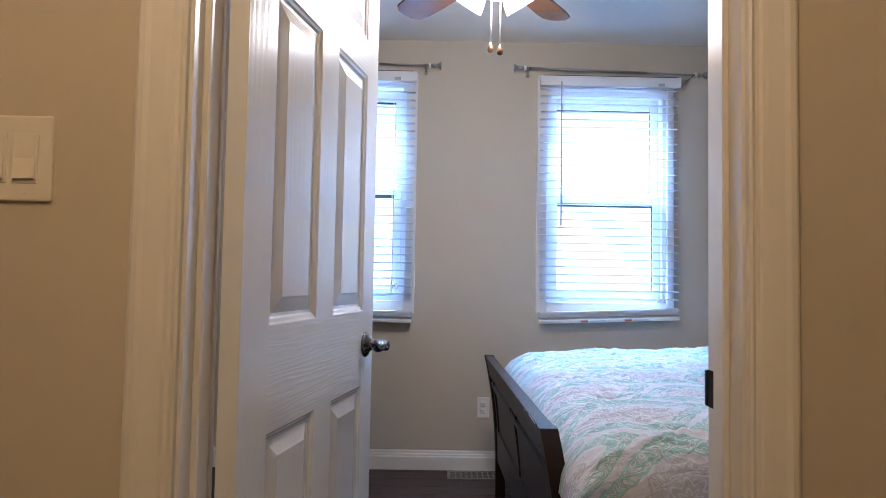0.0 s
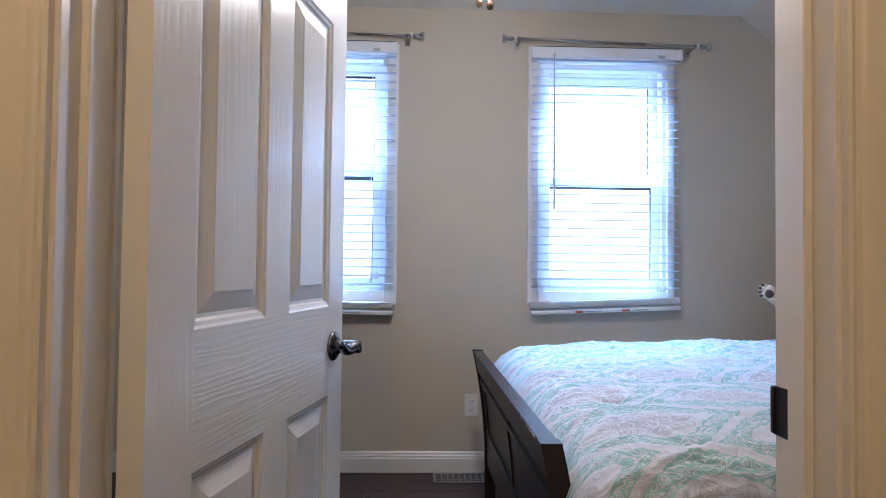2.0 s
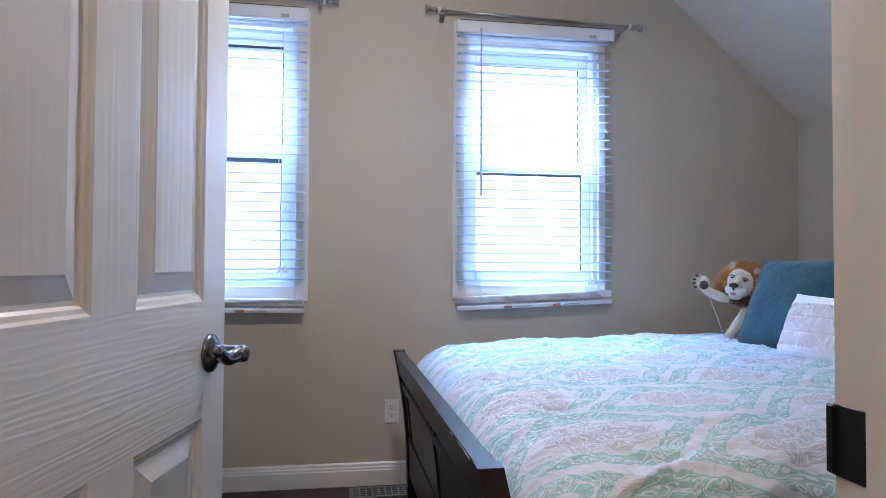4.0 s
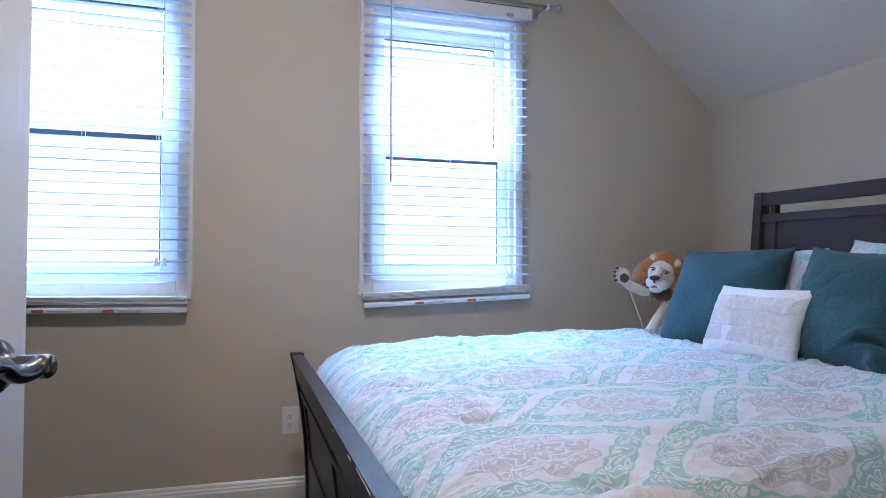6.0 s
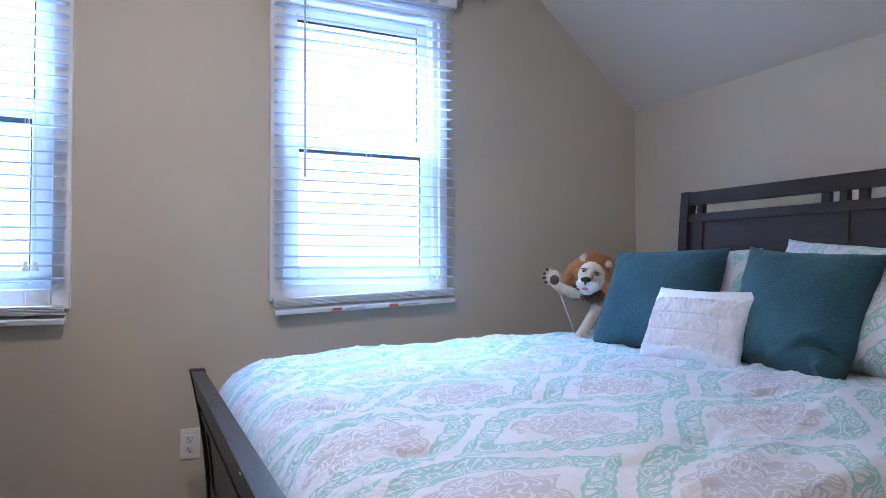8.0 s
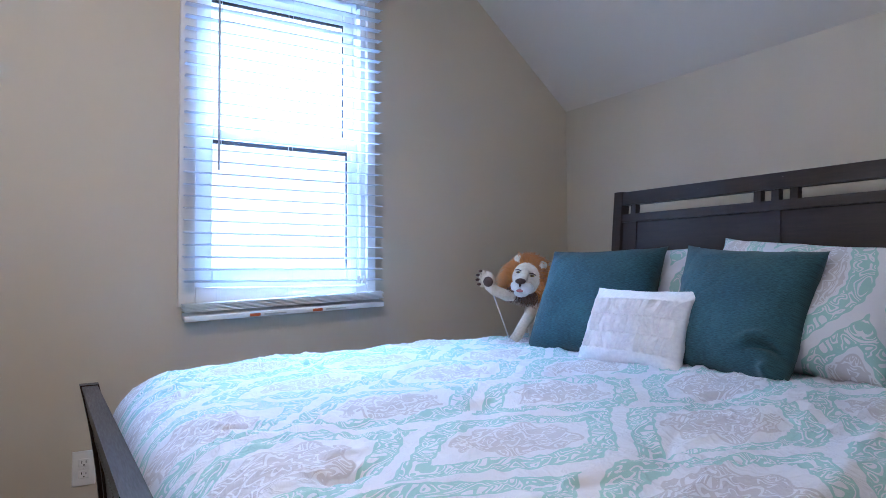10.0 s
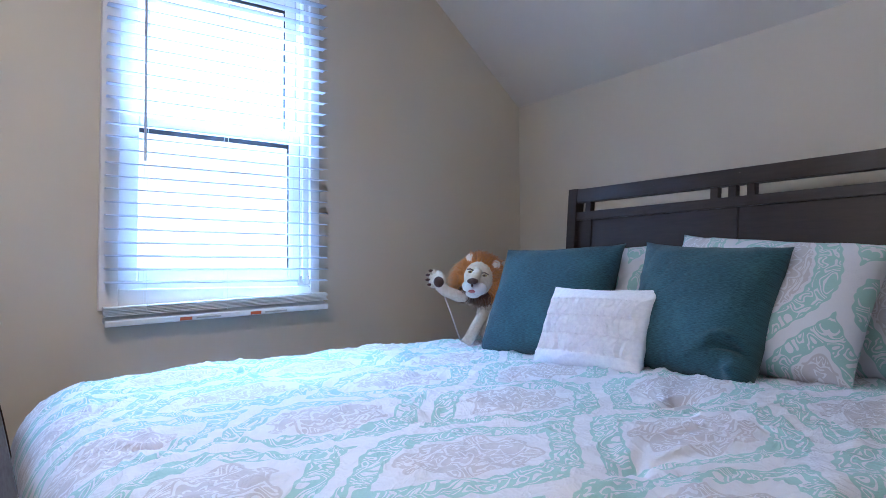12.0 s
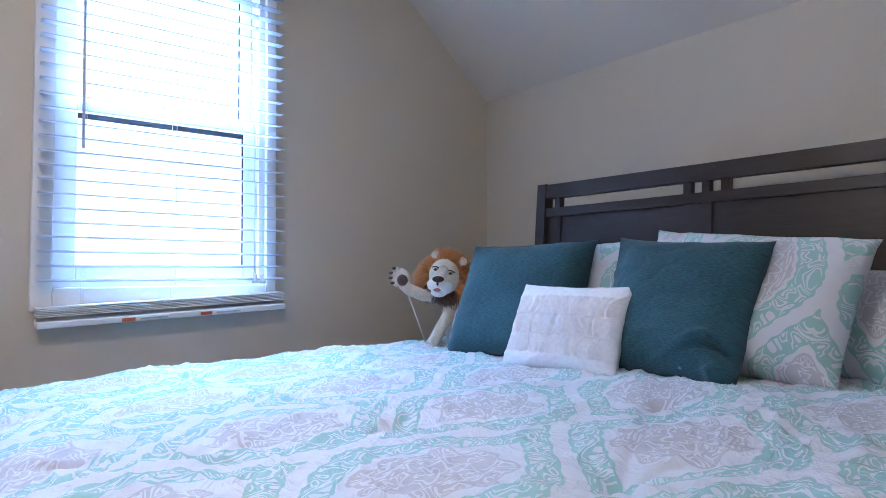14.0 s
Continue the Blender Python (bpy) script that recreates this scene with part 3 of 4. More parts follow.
# ---- doorway ----
def casing_profile(w=0.072):
    """Section of the moulded door casing: across its width, out from the wall."""
    return [(0.0, 0.0), (0.0, 0.012), (0.004, 0.014), (0.010, 0.010), (0.016, 0.0105), (0.020, 0.014), (0.028, 0.0155), (0.050, 0.0175), (0.058, 0.020), (0.066, 0.019), (w, 0.014), (w, 0.0)]


def casing(side_y, out, left=0.006, rev=0.006):
    k = thing("door_casing", (DOOR_L, side_y, 0), "white moulded wooden casing round the doorway", "door casing", kind="structure")
    w = 0.072
    for x, s in ((DOOR_L - left, -1), (DOOR_R + rev, 1)):
        part("casing_leg", prism([(x + s * a, side_y + out * b) for a, b in casing_profile(w)], "z", 0, DOOR_H + rev), TRIM, k)
    part("casing_head", prism([(side_y + out * b, DOOR_H + rev + a) for a, b in casing_profile(w)], "x", DOOR_L - left - w, DOOR_R + rev + w), TRIM, k)


casing(NEAR_OUT, -1)
casing(NEAR_IN, 1, -0.004, 0.014)
jamb = thing("door_jamb", (DOOR_L, NEAR_OUT, 0), "white painted wooden door jamb with stop", "door jamb", kind="structure")
part("jamb_side", box(DOOR_L - 0.018, DOOR_L, NEAR_OUT - 0.001, NEAR_IN + 0.001, 0, DOOR_H, 0.001), TRIM, jamb)
strike_side = part("jamb_side", box(DOOR_R, DOOR_R + 0.018, NEAR_OUT - 0.001, NEAR_IN + 0.001, 0, DOOR_H, 0.001), TRIM, jamb)
part("jamb_head", box(DOOR_L - 0.018, DOOR_R + 0.018, NEAR_OUT - 0.001, NEAR_IN + 0.001, DOOR_H, DOOR_H + 0.018, 0.001), TRIM, jamb)
for x0, x1 in ((DOOR_L, DOOR_L + 0.011), (DOOR_R - 0.011, DOOR_R)):
    part("door_stop", box(x0, x1, NEAR_IN - 0.078, NEAR_IN - 0.042, 0, DOOR_H - 0.011, 0.002), TRIM, jamb)
part("door_stop", box(DOOR_L, DOOR_R, NEAR_IN - 0.078, NEAR_IN - 0.042, DOOR_H - 0.011, DOOR_H, 0.002), TRIM, jamb)
plate = box(DOOR_R - 0.0015, DOOR_R + 0.001, NEAR_IN - 0.034, NEAR_IN + 0.002, 0.885, 0.945, 0.0006)
box(DOOR_R - 0.004, DOOR_R + 0.001, NEAR_IN - 0.002, NEAR_IN + 0.007, 0.886, 0.944, 0.0015, into=plate)
part("strike_plate", plate, BLACKM, strike_side, "blackened steel strike plate")


# ---- the door: built closed along x from its hinge edge, its hall face at y = 0, then swung open ----
def door_leaf():
    W, H, TH = 0.738, 2.03, 0.036
    d = thing("door_1", (0, 0, 0), "white six-panel moulded door standing open, with a dark metal lever", "door", kind="structure")
    xs = [0, 0.105, 0.327, 0.428, 0.646, W]
    zs = [0, 0.20, 0.795, 0.989, 1.615, 1.708, 1.905, H]
    bm = bmesh.new()

    def skin(y, s):
        """One face of the leaf with its sunk and raised panels; s is -1 where the face looks towards -y."""
        def quad(a, b, c, e):
            bm.faces.new([bm.verts.new(p) for p in (a, b, c, e)])
        for i in range(5):
            for j in range(7):
                xa, xb, za, zb = xs[i], xs[i + 1], zs[j], zs[j + 1]
                if i in (1, 3) and j in (1, 3, 5):
                    steps = [(0.0, 0.0), (0.004, -0.003), (0.010, -0.0045), (0.014, -0.0085), (0.020, -0.009), (0.046, -0.0015), (0.050, 0.0)]
                    loops = [[(xa + o, y + s * h, za + o), (xb - o, y + s * h, za + o), (xb - o, y + s * h, zb - o), (xa + o, y + s * h, zb - o)] for o, h in steps]
                    for a, b in zip(loops, loops[1:]):
                        for k in range(4):
                            quad(a[k], a[(k + 1) % 4], b[(k + 1) % 4], b[k])
                    quad(*loops[-1])
                else:
                    quad((xa, y, za), (xb, y, za), (xb, y, zb), (xa, y, zb))
    skin(0.0, -1)
    skin(TH, 1)
    for p in (((0, 0, 0), (0, TH, 0), (0, TH, H), (0, 0, H)), ((W, 0, 0), (W, TH, 0), (W, TH, H), (W, 0, H)), ((0, 0, 0), (W, 0, 0), (W, TH, 0), (0, TH, 0)), ((0, 0, H), (W, 0, H), (W, TH, H), (0, TH, H))):
        bm.faces.new([bm.verts.new(q) for q in p])
    bmesh.ops.remove_doubles(bm, verts=bm.verts[:], dist=1e-5)
    part("leaf", bm, DOORW, d)
    lz, lx = 0.899, W - 0.066
    for s, y in ((-1, 0.0), (1, TH)):
        m = Matrix.Translation((lx, y, lz)) @ Matrix.Rotation(-s * math.pi / 2, 4, "X")
        rose = lathe([(0.0, 0.0), (0.033, 0.0), (0.033, 0.004), (0.030, 0.008), (0.022, 0.012), (0.015, 0.017), (0.0135, 0.03), (0.0145, 0.052), (0.0145, 0.062), (0.012, 0.066), (0.0, 0.066)], 28, m=m)
        handle = part("handle", rose, GUNMETAL, d, "dark satin metal lever handle", smooth=True)
        # the lever leaves the neck and sweeps back over the leaf in a shallow wave
        pts, rs = [], []
        for k in range(13):
            u = k / 12
            pts.append((lx - 0.100 * u, y + s * (0.054 - 0.012 * math.sin(u * math.pi * 0.9)), lz + 0.004 - 0.012 * math.sin(min(u * 1.6, 1) * math.pi) + 0.012 * u))
            rs.append(0.0125 - 0.003 * u)
        lev = sweep(pts, rs, 12)
        ball(pts[-1], 0.0085, lev)
        part("lever", lev, GUNMETAL, handle, smooth=True)
        part("lock_button", lathe([(0.0, 0.0), (0.005, 0.0), (0.005, 0.002), (0.0, 0.0025)], 12, m=Matrix.Translation((lx, y + s * 0.066, lz)) @ Matrix.Rotation(-s * math.pi / 2, 4, "X")), SLOT, handle)
    part("latch_plate", box(W - 0.0005, W + 0.0015, 0.005, 0.030, lz - 0.028, lz + 0.028, 0.0005), GUNMETAL, d)
    for hz in (0.18, 1.80):
        part("hinge", lathe([(0.006, 0), (0.006, 0.09)], 12, m=Matrix.Translation((-0.004, TH + 0.003, hz))), BLACKM, d)
    return d


OPEN = math.atan2(0.721, 0.144)
door = door_leaf()
door.matrix_world = Matrix.Translation((0.201, 1.362, 0.008)) @ Matrix.Rotation(OPEN, 4, "Z")


# ---- small fittings on the walls and floor ----
def light_switch():
    x1, x0, z0, z1 = -0.043, -0.165, 1.188, 1.314
    y = NEAR_OUT
    s = thing("light_switch", ((x0 + x1) / 2, y, z0), "cream double rocker light switch on the hall wall", "light switch")
    part("cover_plate", box(x0, x1, y - 0.006, y + 0.002, z0, z1, 0.003, seg=2), PLATE, s)
    for cx in (x1 - 0.038, x0 + 0.038):
        part("rocker_frame", box(cx - 0.019, cx + 0.019, y - 0.0075, y - 0.003, z0 + 0.026, z1 - 0.026, 0.001), PLATE, s)
        part("rocker", prism([(y - 0.006, z0 + 0.031), (y - 0.0125, z0 + 0.033), (y - 0.0085, (z0 + z1) / 2), (y - 0.0088, z1 - 0.031), (y - 0.006, z1 - 0.031)], "x", cx - 0.0155, cx + 0.0155), PLATE, s)
        part("rocker_gap", box(cx - 0.0165, cx + 0.0165, y - 0.0079, y - 0.003, z0 + 0.0285, z0 + 0.031), PLATE, s)
        for zz in (z0 + 0.012, z1 - 0.012):
            part("screw", lathe([(0.0, 0.0), (0.003, 0.0), (0.0025, 0.001), (0.0, 0.001)], 10, m=Matrix.Translation((cx, y - 0.006, zz)) @ Matrix.Rotation(math.pi / 2, 4, "X")), PLATE, s)


light_switch()


def wall_outlet(cx, z0):
    y, w, h = FAR, 0.071, 0.117
    o = thing("wall_outlet", (cx, y, z0), "white duplex electrical outlet on the beige wall", "electrical outlet")
    part("cover_plate", box(cx - w / 2, cx + w / 2, y - 0.006, y + 0.002, z0, z0 + h, 0.003, seg=2), OUTLETM, o)
    for cz in (z0 + 0.039, z0 + 0.078):
        face = part("receptacle", box(cx - 0.016, cx + 0.016, y - 0.008, y - 0.004, cz - 0.014, cz + 0.014, 0.002), OUTLETM, o)
        for sx, hh in ((-0.0065, 0.009), (0.0065, 0.007)):
            part("slot", box(cx + sx - 0.0012, cx + sx + 0.0012, y - 0.0084, y - 0.006, cz - hh / 2 + 0.003, cz + hh / 2 + 0.003), SLOT, face)
        part("ground_hole", lathe([(0.0, 0.0), (0.0026, 0.0), (0.0026, 0.001), (0.0, 0.001)], 10, m=Matrix.Translation((cx, y - 0.0076, cz - 0.0075)) @ Matrix.Rotation(math.pi / 2, 4, "X")), SLOT, face)
    part("screw", lathe([(0.0, 0.0), (0.003, 0.0), (0.0, 0.0012)], 10, m=Matrix.Translation((cx, y - 0.006, z0 + h / 2)) @ Matrix.Rotation(math.pi / 2, 4, "X")), OUTLETM, o)


wall_outlet(0.799, 0.294)


def floor_register(x0, x1, y0, y1):
    r = thing("floor_register", ((x0 + x1) / 2, (y0 + y1) / 2, 0), "bronze metal floor register with a pierced grille", "floor register")
    fr = box(x0, x1, y0, y0 + 0.014, 0.0005, 0.006, 0.001)
    box(x0, x1, y1 - 0.014, y1, 0.0005, 0.006, 0.001, into=fr)
    box(x0, x0 + 0.016, y0 + 0.014, y1 - 0.014, 0.0005, 0.006, 0.001, into=fr)
    box(x1 - 0.016, x1, y0 + 0.014, y1 - 0.014, 0.0005, 0.006, 0.001, into=fr)
    part("frame", fr, BRONZE, r)
    part("damper", box(x0 + 0.01, x1 - 0.01, y0 + 0.01, y1 - 0.01, 0.0003, 0.0012), SLOT, r)
    n = 9
    step = (x1 - x0 - 0.032) / n
    for i in range(1, n):
        x = x0 + 0.016 + i * step
        part("bar", box(x - 0.0035, x + 0.0035, y0 + 0.012, y1 - 0.012, 0.001, 0.005), BRONZE, r)
    for j in range(1, 4):
        yy = y0 + 0.014 + j * (y1 - y0 - 0.028) / 4
        part("cross_bar", box(x0 + 0.012, x1 - 0.012, yy - 0.003, yy + 0.003, 0.001, 0.0046), BRONZE, r)


floor_register(0.598, 0.90, 3.822, 3.955)


# ---- ceiling fan ----
def ceiling_fan(cx, cy):
    f = thing("ceiling_fan", (cx, cy, CEIL), "ceiling fan with walnut blades and lit glass shades", "ceiling fan")
    at = Matrix.Translation((cx, cy, 0))
    part("canopy", lathe([(0.0, CEIL), (0.075, CEIL), (0.072, CEIL - 0.02), (0.05, CEIL - 0.055), (0.02, CEIL - 0.07), (0.0, CEIL - 0.07)], 32, m=at), NICKEL, f, smooth=True)
    part("downrod", lathe([(0.012, CEIL - 0.065), (0.012, CEIL - 0.14)], 16, m=at), NICKEL, f, smooth=True)
    part("motor", lathe([(0.0, 2.335), (0.05, 2.335), (0.11, 2.315), (0.135, 2.28), (0.135, 2.23), (0.11, 2.19), (0.06, 2.175), (0.0, 2.175)], 36, m=at), NICKEL, f, smooth=True)
    for k in range(5):
        a = radians(128 - 72 * k)
        turn = at @ Matrix.Rotation(a, 4, "Z") @ Matrix.Translation((0, 0, 2.16)) @ Matrix.Rotation(radians(11), 4, "X")
        bm = bmesh.new()
        outline = [(0.16, -0.052), (0.30, -0.060), (0.46, -0.066), (0.51, -0.060), (0.535, -0.035), (0.54, 0.0), (0.535, 0.035), (0.51, 0.060), (0.46, 0.066), (0.30, 0.060), (0.16, 0.052)]
        prism(outline, "z", -0.004, 0.004, into=bm)
        blade = part("blade", turned(bm, turn), WALNUT, f)
        iron = box(0.09, 0.22, -0.016, 0.016, 0.004, 0.010, 0.002)
        box(0.19, 0.235, -0.04, 0.04, 0.004, 0.009, 0.002, into=iron)
        part("blade_iron", turned(iron, turn), NICKEL, blade)
    part("light_fitter", lathe([(0.0, 2.176), (0.05, 2.176), (0.055, 2.15), (0.045, 2.10), (0.025, 2.085), (0.0, 2.083)], 28, m=at), NICKEL, f, smooth=True)
    for k in range(3):
        a = radians(-90 + 120 * k)
        m = at @ Matrix.Rotation(a, 4, "Z") @ Matrix.Translation((0.055, 0, 2.112)) @ Matrix.Rotation(radians(-36), 4, "Y")
        part("shade", lathe([(0.022, 0.0), (0.027, -0.012), (0.040, -0.034), (0.050, -0.062), (0.055, -0.092), (0.052, -0.092), (0.047, -0.062), (0.037, -0.034), (0.023, -0.012), (0.018, -0.001)], 24, m=m), LIT, f, "lit frosted glass bell shade", smooth=True)
        part("socket", lathe([(0.0, 0.012), (0.02, 0.012), (0.024, 0.0), (0.024, -0.008), (0.0, -0.008)], 18, m=m), NICKEL, f, smooth=True)
    for x, y, zb, mat in ((cx - 0.016, cy - 0.01, 1.866, BRASSD), (cx + 0.016, cy - 0.012, 1.858, WALNUT)):
        ch = bmesh.new()
        z = 2.09
        while z > zb + 0.018:
            ball((x, y, z), 0.0022, ch, 1)
            z -= 0.0052
        chain = part("pull_chain", ch, NICKEL, f)
        part("pull_bob", lathe([(0.0, 0.020), (0.003, 0.019), (0.005, 0.012), (0.009, 0.004), (0.011, -0.004), (0.008, -0.012), (0.0, -0.016)], 16, m=Matrix.Translation((x, y, zb))), mat, chain, "teardrop pull-chain bob", smooth=True)


ceiling_fan(0.705, 2.45)

# ---- hall ceiling lamp, whose bulb warms the hall ----
hl = thing("hall_ceiling_lamp", (0.30, 0.20, CEIL), "small round flush hall ceiling lamp", "ceiling lamp")
part("base_ring", lathe([(0.0, CEIL), (0.15, CEIL), (0.15, CEIL - 0.02), (0.0, CEIL - 0.02)], 28, m=Matrix.Translation((0.30, 0.20, 0))), NICKEL, hl)
part("glass_dome", lathe([(0.0, 2.36), (0.06, 2.365), (0.11, 2.39), (0.135, 2.42), (0.14, CEIL - 0.02), (0.0, CEIL - 0.02)], 28, m=Matrix.Translation((0.30, 0.20, 0))), LIT, hl, "frosted glass dome", smooth=True)


# ---- bed ----
FX0, HX = 0.795, 2.735       # outer top of the footboard, front top of the headboard
FY0, FY1 = 1.985, 3.585
HY0, HY1 = 2.045, 3.405


def bowed(z, top, reach, dirn):
    """How far a sleigh end leans out at height z."""
    u = max(0.0, (z - 0.12) / (top - 0.12))
    return dirn * reach * u ** 2.2


def bow_panel(y0, y1, z0, z1, x, th, top, reach, dirn, n=8, bevel=0.0):
    """An upright board between two heights that follows the sleigh curve. x is its middle at the foot of the curve."""
    prof = []
    for k in range(n + 1):
        z = z0 + (z1 - z0) * k / n
        prof.append((x - th / 2 + bowed(z, top, reach, dirn), z))
    for k in range(n, -1, -1):
        z = z0 + (z1 - z0) * k / n
        prof.append((x + th / 2 + bowed(z, top, reach, dirn), z))
    bm = prism(prof, "y", y0, y1)
    if bevel:
        sharp = [e for e in bm.edges if e.calc_face_angle(0) > 0.6]
        bmesh.ops.bevel(bm, geom=sharp, offset=bevel, segments=2, affect="EDGES", profile=0.5)
    return bm


bed = thing("bed", (1.8, 2.75, 0), "dark espresso wooden sleigh bed with a panelled footboard and headboard", "bed")


def bed_end(name, y0, y1, top, x, reach, dirn, rail, slot, rail2, post, skew):
    askew = Matrix.Translation((x, y1, 0)) @ Matrix.Rotation(skew, 4, "Z") @ Matrix.Translation((-x, -y1, 0))
    board_of = lambda *a, **k: turned(bow_panel(*a, **k), askew)
    e = part(name, board_of(y0 + post, y1 - post, 0.33, top - rail - slot - rail2 + 0.004, x, 0.014, top, reach, dirn), WOOD, bed)
    arg = dict(top=top, reach=reach, dirn=dirn)
    for a, b in ((y0, y0 + post), (y1 - post, y1)):
        part("post", board_of(a, b, 0.0, top, x, 0.048, n=14, bevel=0.003, **arg), WOOD, e)
    a, b = y0 + post, y1 - post
    part("top_rail", board_of(a, b, top - rail, top - 0.003, x, 0.040, n=5, bevel=0.003, **arg), WOOD, e)
    part("mid_rail", board_of(a, b, top - rail - slot - rail2, top - rail - slot, x, 0.034, n=3, bevel=0.002, **arg), WOOD, e)
    part("bottom_rail", board_of(a, b, 0.18, 0.34, x, 0.030, n=3, bevel=0.002, **arg), WOOD, e)
    mid = (y0 + y1) / 2
    for c in (mid - 0.062, mid, mid + 0.062, a + 0.052, b - 0.052):
        part("spindle", board_of(c - 0.013, c + 0.013, top - rail - slot - 0.002, top - rail + 0.002, x, 0.026, n=2, **arg), WOOD, e)
    for c in (a + 0.052, mid, b - 0.052):
        part("stile", board_of(c - 0.02, c + 0.02, 0.335, top - rail - slot - rail2 + 0.002, x, 0.028, n=8, bevel=0.002, **arg), WOOD, e)
    return e


fb = bed_end("footboard", FY0, FY1, 0.702, FX0 + 0.06, 0.062, -1, 0.098, 0.036, 0.026, 0.04, 0.016)
hb = bed_end("headboard", HY0, HY1, 1.348, HX - 0.045, 0.065, 1, 0.058, 0.038, 0.034, 0.042, 0.065)
for yy, ln, xo in ((2.05, 0.13, -0.0265), (2.22, 0.03, -0.0265), (2.035, 0.06, 0.0195), (2.42, 0.012, -0.0265)):
    ex = FX0 + xo + (FY1 - yy) * 0.016
    part("nick", box(ex - 0.0005, ex + 0.0011, yy, yy + ln, 0.6978, 0.7000), NICK, fb, "pale worn edge")
for k, y in ((0, HY0 + 0.05), (1, HY1 - 0.08)):
    part("side_rail", box(FX0 + 0.085, HX - 0.06, y, y + 0.03, 0.20, 0.36, 0.003), WOOD, bed)

mattress = solid("mattress", box(FX0 + 0.17, HX - 0.07, HY0 + 0.06, HY1 - 0.05, 0.30, 0.62, 0.05, seg=3), WHITEC, "white mattress on the wooden bed, mostly covered", "mattress", smooth=True)

# tufts stand in staggered rows, a little askew to the bed
TUFTS = [(0.985 + 0.048 * i + 0.443 * j, 3.205 - 0.418 * i - 0.215 * j) for j in range(4) for i in range(-2, 4) if 1.95 < 3.205 - 0.418 * i - 0.215 * j < 3.6]


def comforter():
    """A puffy tufted comforter over the mattress: falls at the foot and down both long sides."""
    y0, y1 = 1.825, 3.66
    r = 0.13
    top = BED_TOP
    drop = 0.44
    # across: near hem, up, round, over the top, round, down the far side
    flat = (y1 - r) - (y0 + r)
    arc = r * math.pi / 2
    total = drop + arc + flat + arc + drop
    xs0, xs1 = FX0 + 0.05, HX - 0.075
    nu, nv = 290, 420
    bm = bmesh.new()
    uvl = bm.loops.layers.uv.new("UVMap")
    grid = []
    N = noise.noise

    def across(s):
        if s < drop:
            return y0, top - r - (drop - s), Vector((0, -1, 0))
        s -= drop
        if s < arc:
            a = s / r
            return y0 + r - r * math.cos(a), top - r + r * math.sin(a), Vector((0, -math.cos(a), math.sin(a)))
        s -= arc
        if s < flat:
            return y0 + r + s, top, Vector((0, 0, 1))
        s -= flat
        if s < arc:
            a = s / r
            return y1 - r + r * math.sin(a), top - r + r * math.cos(a), Vector((0, math.sin(a), math.cos(a)))
        s -= arc
        return y1, top - r - s, Vector((0, 1, 0))

    for i in range(nu + 1):
        u = xs0 + (xs1 - xs0) * (i / nu) ** 1.0
        row = []
        for j in range(nv + 1):
            s = total * j / nv
            y, z, nrm = across(s)
            k = u - xs0
            rr = 0.16
            fall = 0.05 * math.exp(-k / 0.3)
            if k < rr:
                fall += rr * (1 - math.sqrt(max(0.0, 1 - ((rr - k) / rr) ** 2)))
            lift = 0.012 * max(0.0, min(1.0, (u - 1.2) / 1.2))
            p = Vector((u, y, z + lift - fall * (0.35 + 0.65 * max(0.0, nrm.z))))
            # puff between the tufts
            puff = 0.005 * N((u * 2.6, s * 2.6, 3.1))
            for tx, ty in TUFTS:
                d2 = (u - tx) ** 2 + (y - ty) ** 2
                if d2 < 0.09:
                    du, dv = (u - tx) + 0.11 * (y - ty), (y - ty) - 0.11 * (u - tx)
                    puff -= 0.028 * math.exp(-du * du / 0.0018 - dv * dv / 0.0004) + 0.009 * math.exp(-d2 / 0.007)
                    ang = math.atan2(y - ty, u - tx)
                    puff += 0.0035 * math.exp(-d2 / 0.010) * math.sin(ang * 7 + tx * 9 + 9 * math.sqrt(d2)) * min(1, d2 / 0.0015)
            q = Vector((u * 3.0 + 0.5 * N((u * 3, s * 3, 9)), s * 7.5 + 0.8 * N((u * 4, s * 4, 1)), 0.0))
            wr = (1 - abs(N(q))) ** 7 * 0.0075
            q2 = Vector((u * 9.0 + 0.7 * N((u * 8, s * 8, 4)), s * 15.0, 5.0))
            wr += (1 - abs(N(q2))) ** 4 * 0.0060
            q3 = Vector((u * 7.0 + s * 3.0 + 1.2 * N((u * 5, s * 5, 6)), s * 24.0 - u * 5.0 + 1.5 * N((u * 6, s * 6, 2)), 8.0))
            wr += (1 - abs(N(q3))) ** 6 * 0.0075 * max(0.0, 0.55 + 1.3 * N((u * 4, s * 4, 5)))
            q4 = Vector((u * 16.0 + 1.5 * N((u * 7, s * 7, 3)), s * 42.0 + 2.0 * N((u * 9, s * 9, 7)), 1.0))
            wr += (1 - abs(N(q4))) ** 5 * 0.0056 * max(0.0, 0.6 + 1.2 * N((u * 5, s * 5, 12)))
            side = (1 - max(0.0, nrm.z)) ** 3
            wr *= 1 - 0.6 * (1 - max(0.0, nrm.z))
            sway = side * 0.016 * math.sin(u * 19 + 2.5 * N((u * 3, 0, 8)))
            p += nrm * (puff + wr + sway)
            row.append(bm.verts.new(p))
        grid.append(row)
    for i in range(nu):
        for j in range(nv):
            fc = bm.faces.new((grid[i][j], grid[i + 1][j], grid[i + 1][j + 1], grid[i][j + 1]))
            for l, (a, b) in zip(fc.loops, ((i, j), (i + 1, j), (i + 1, j + 1), (i, j + 1))):
                l[uvl].uv = (xs0 + (xs1 - xs0) * a / nu, total * b / nv - drop - arc + y0 + r)
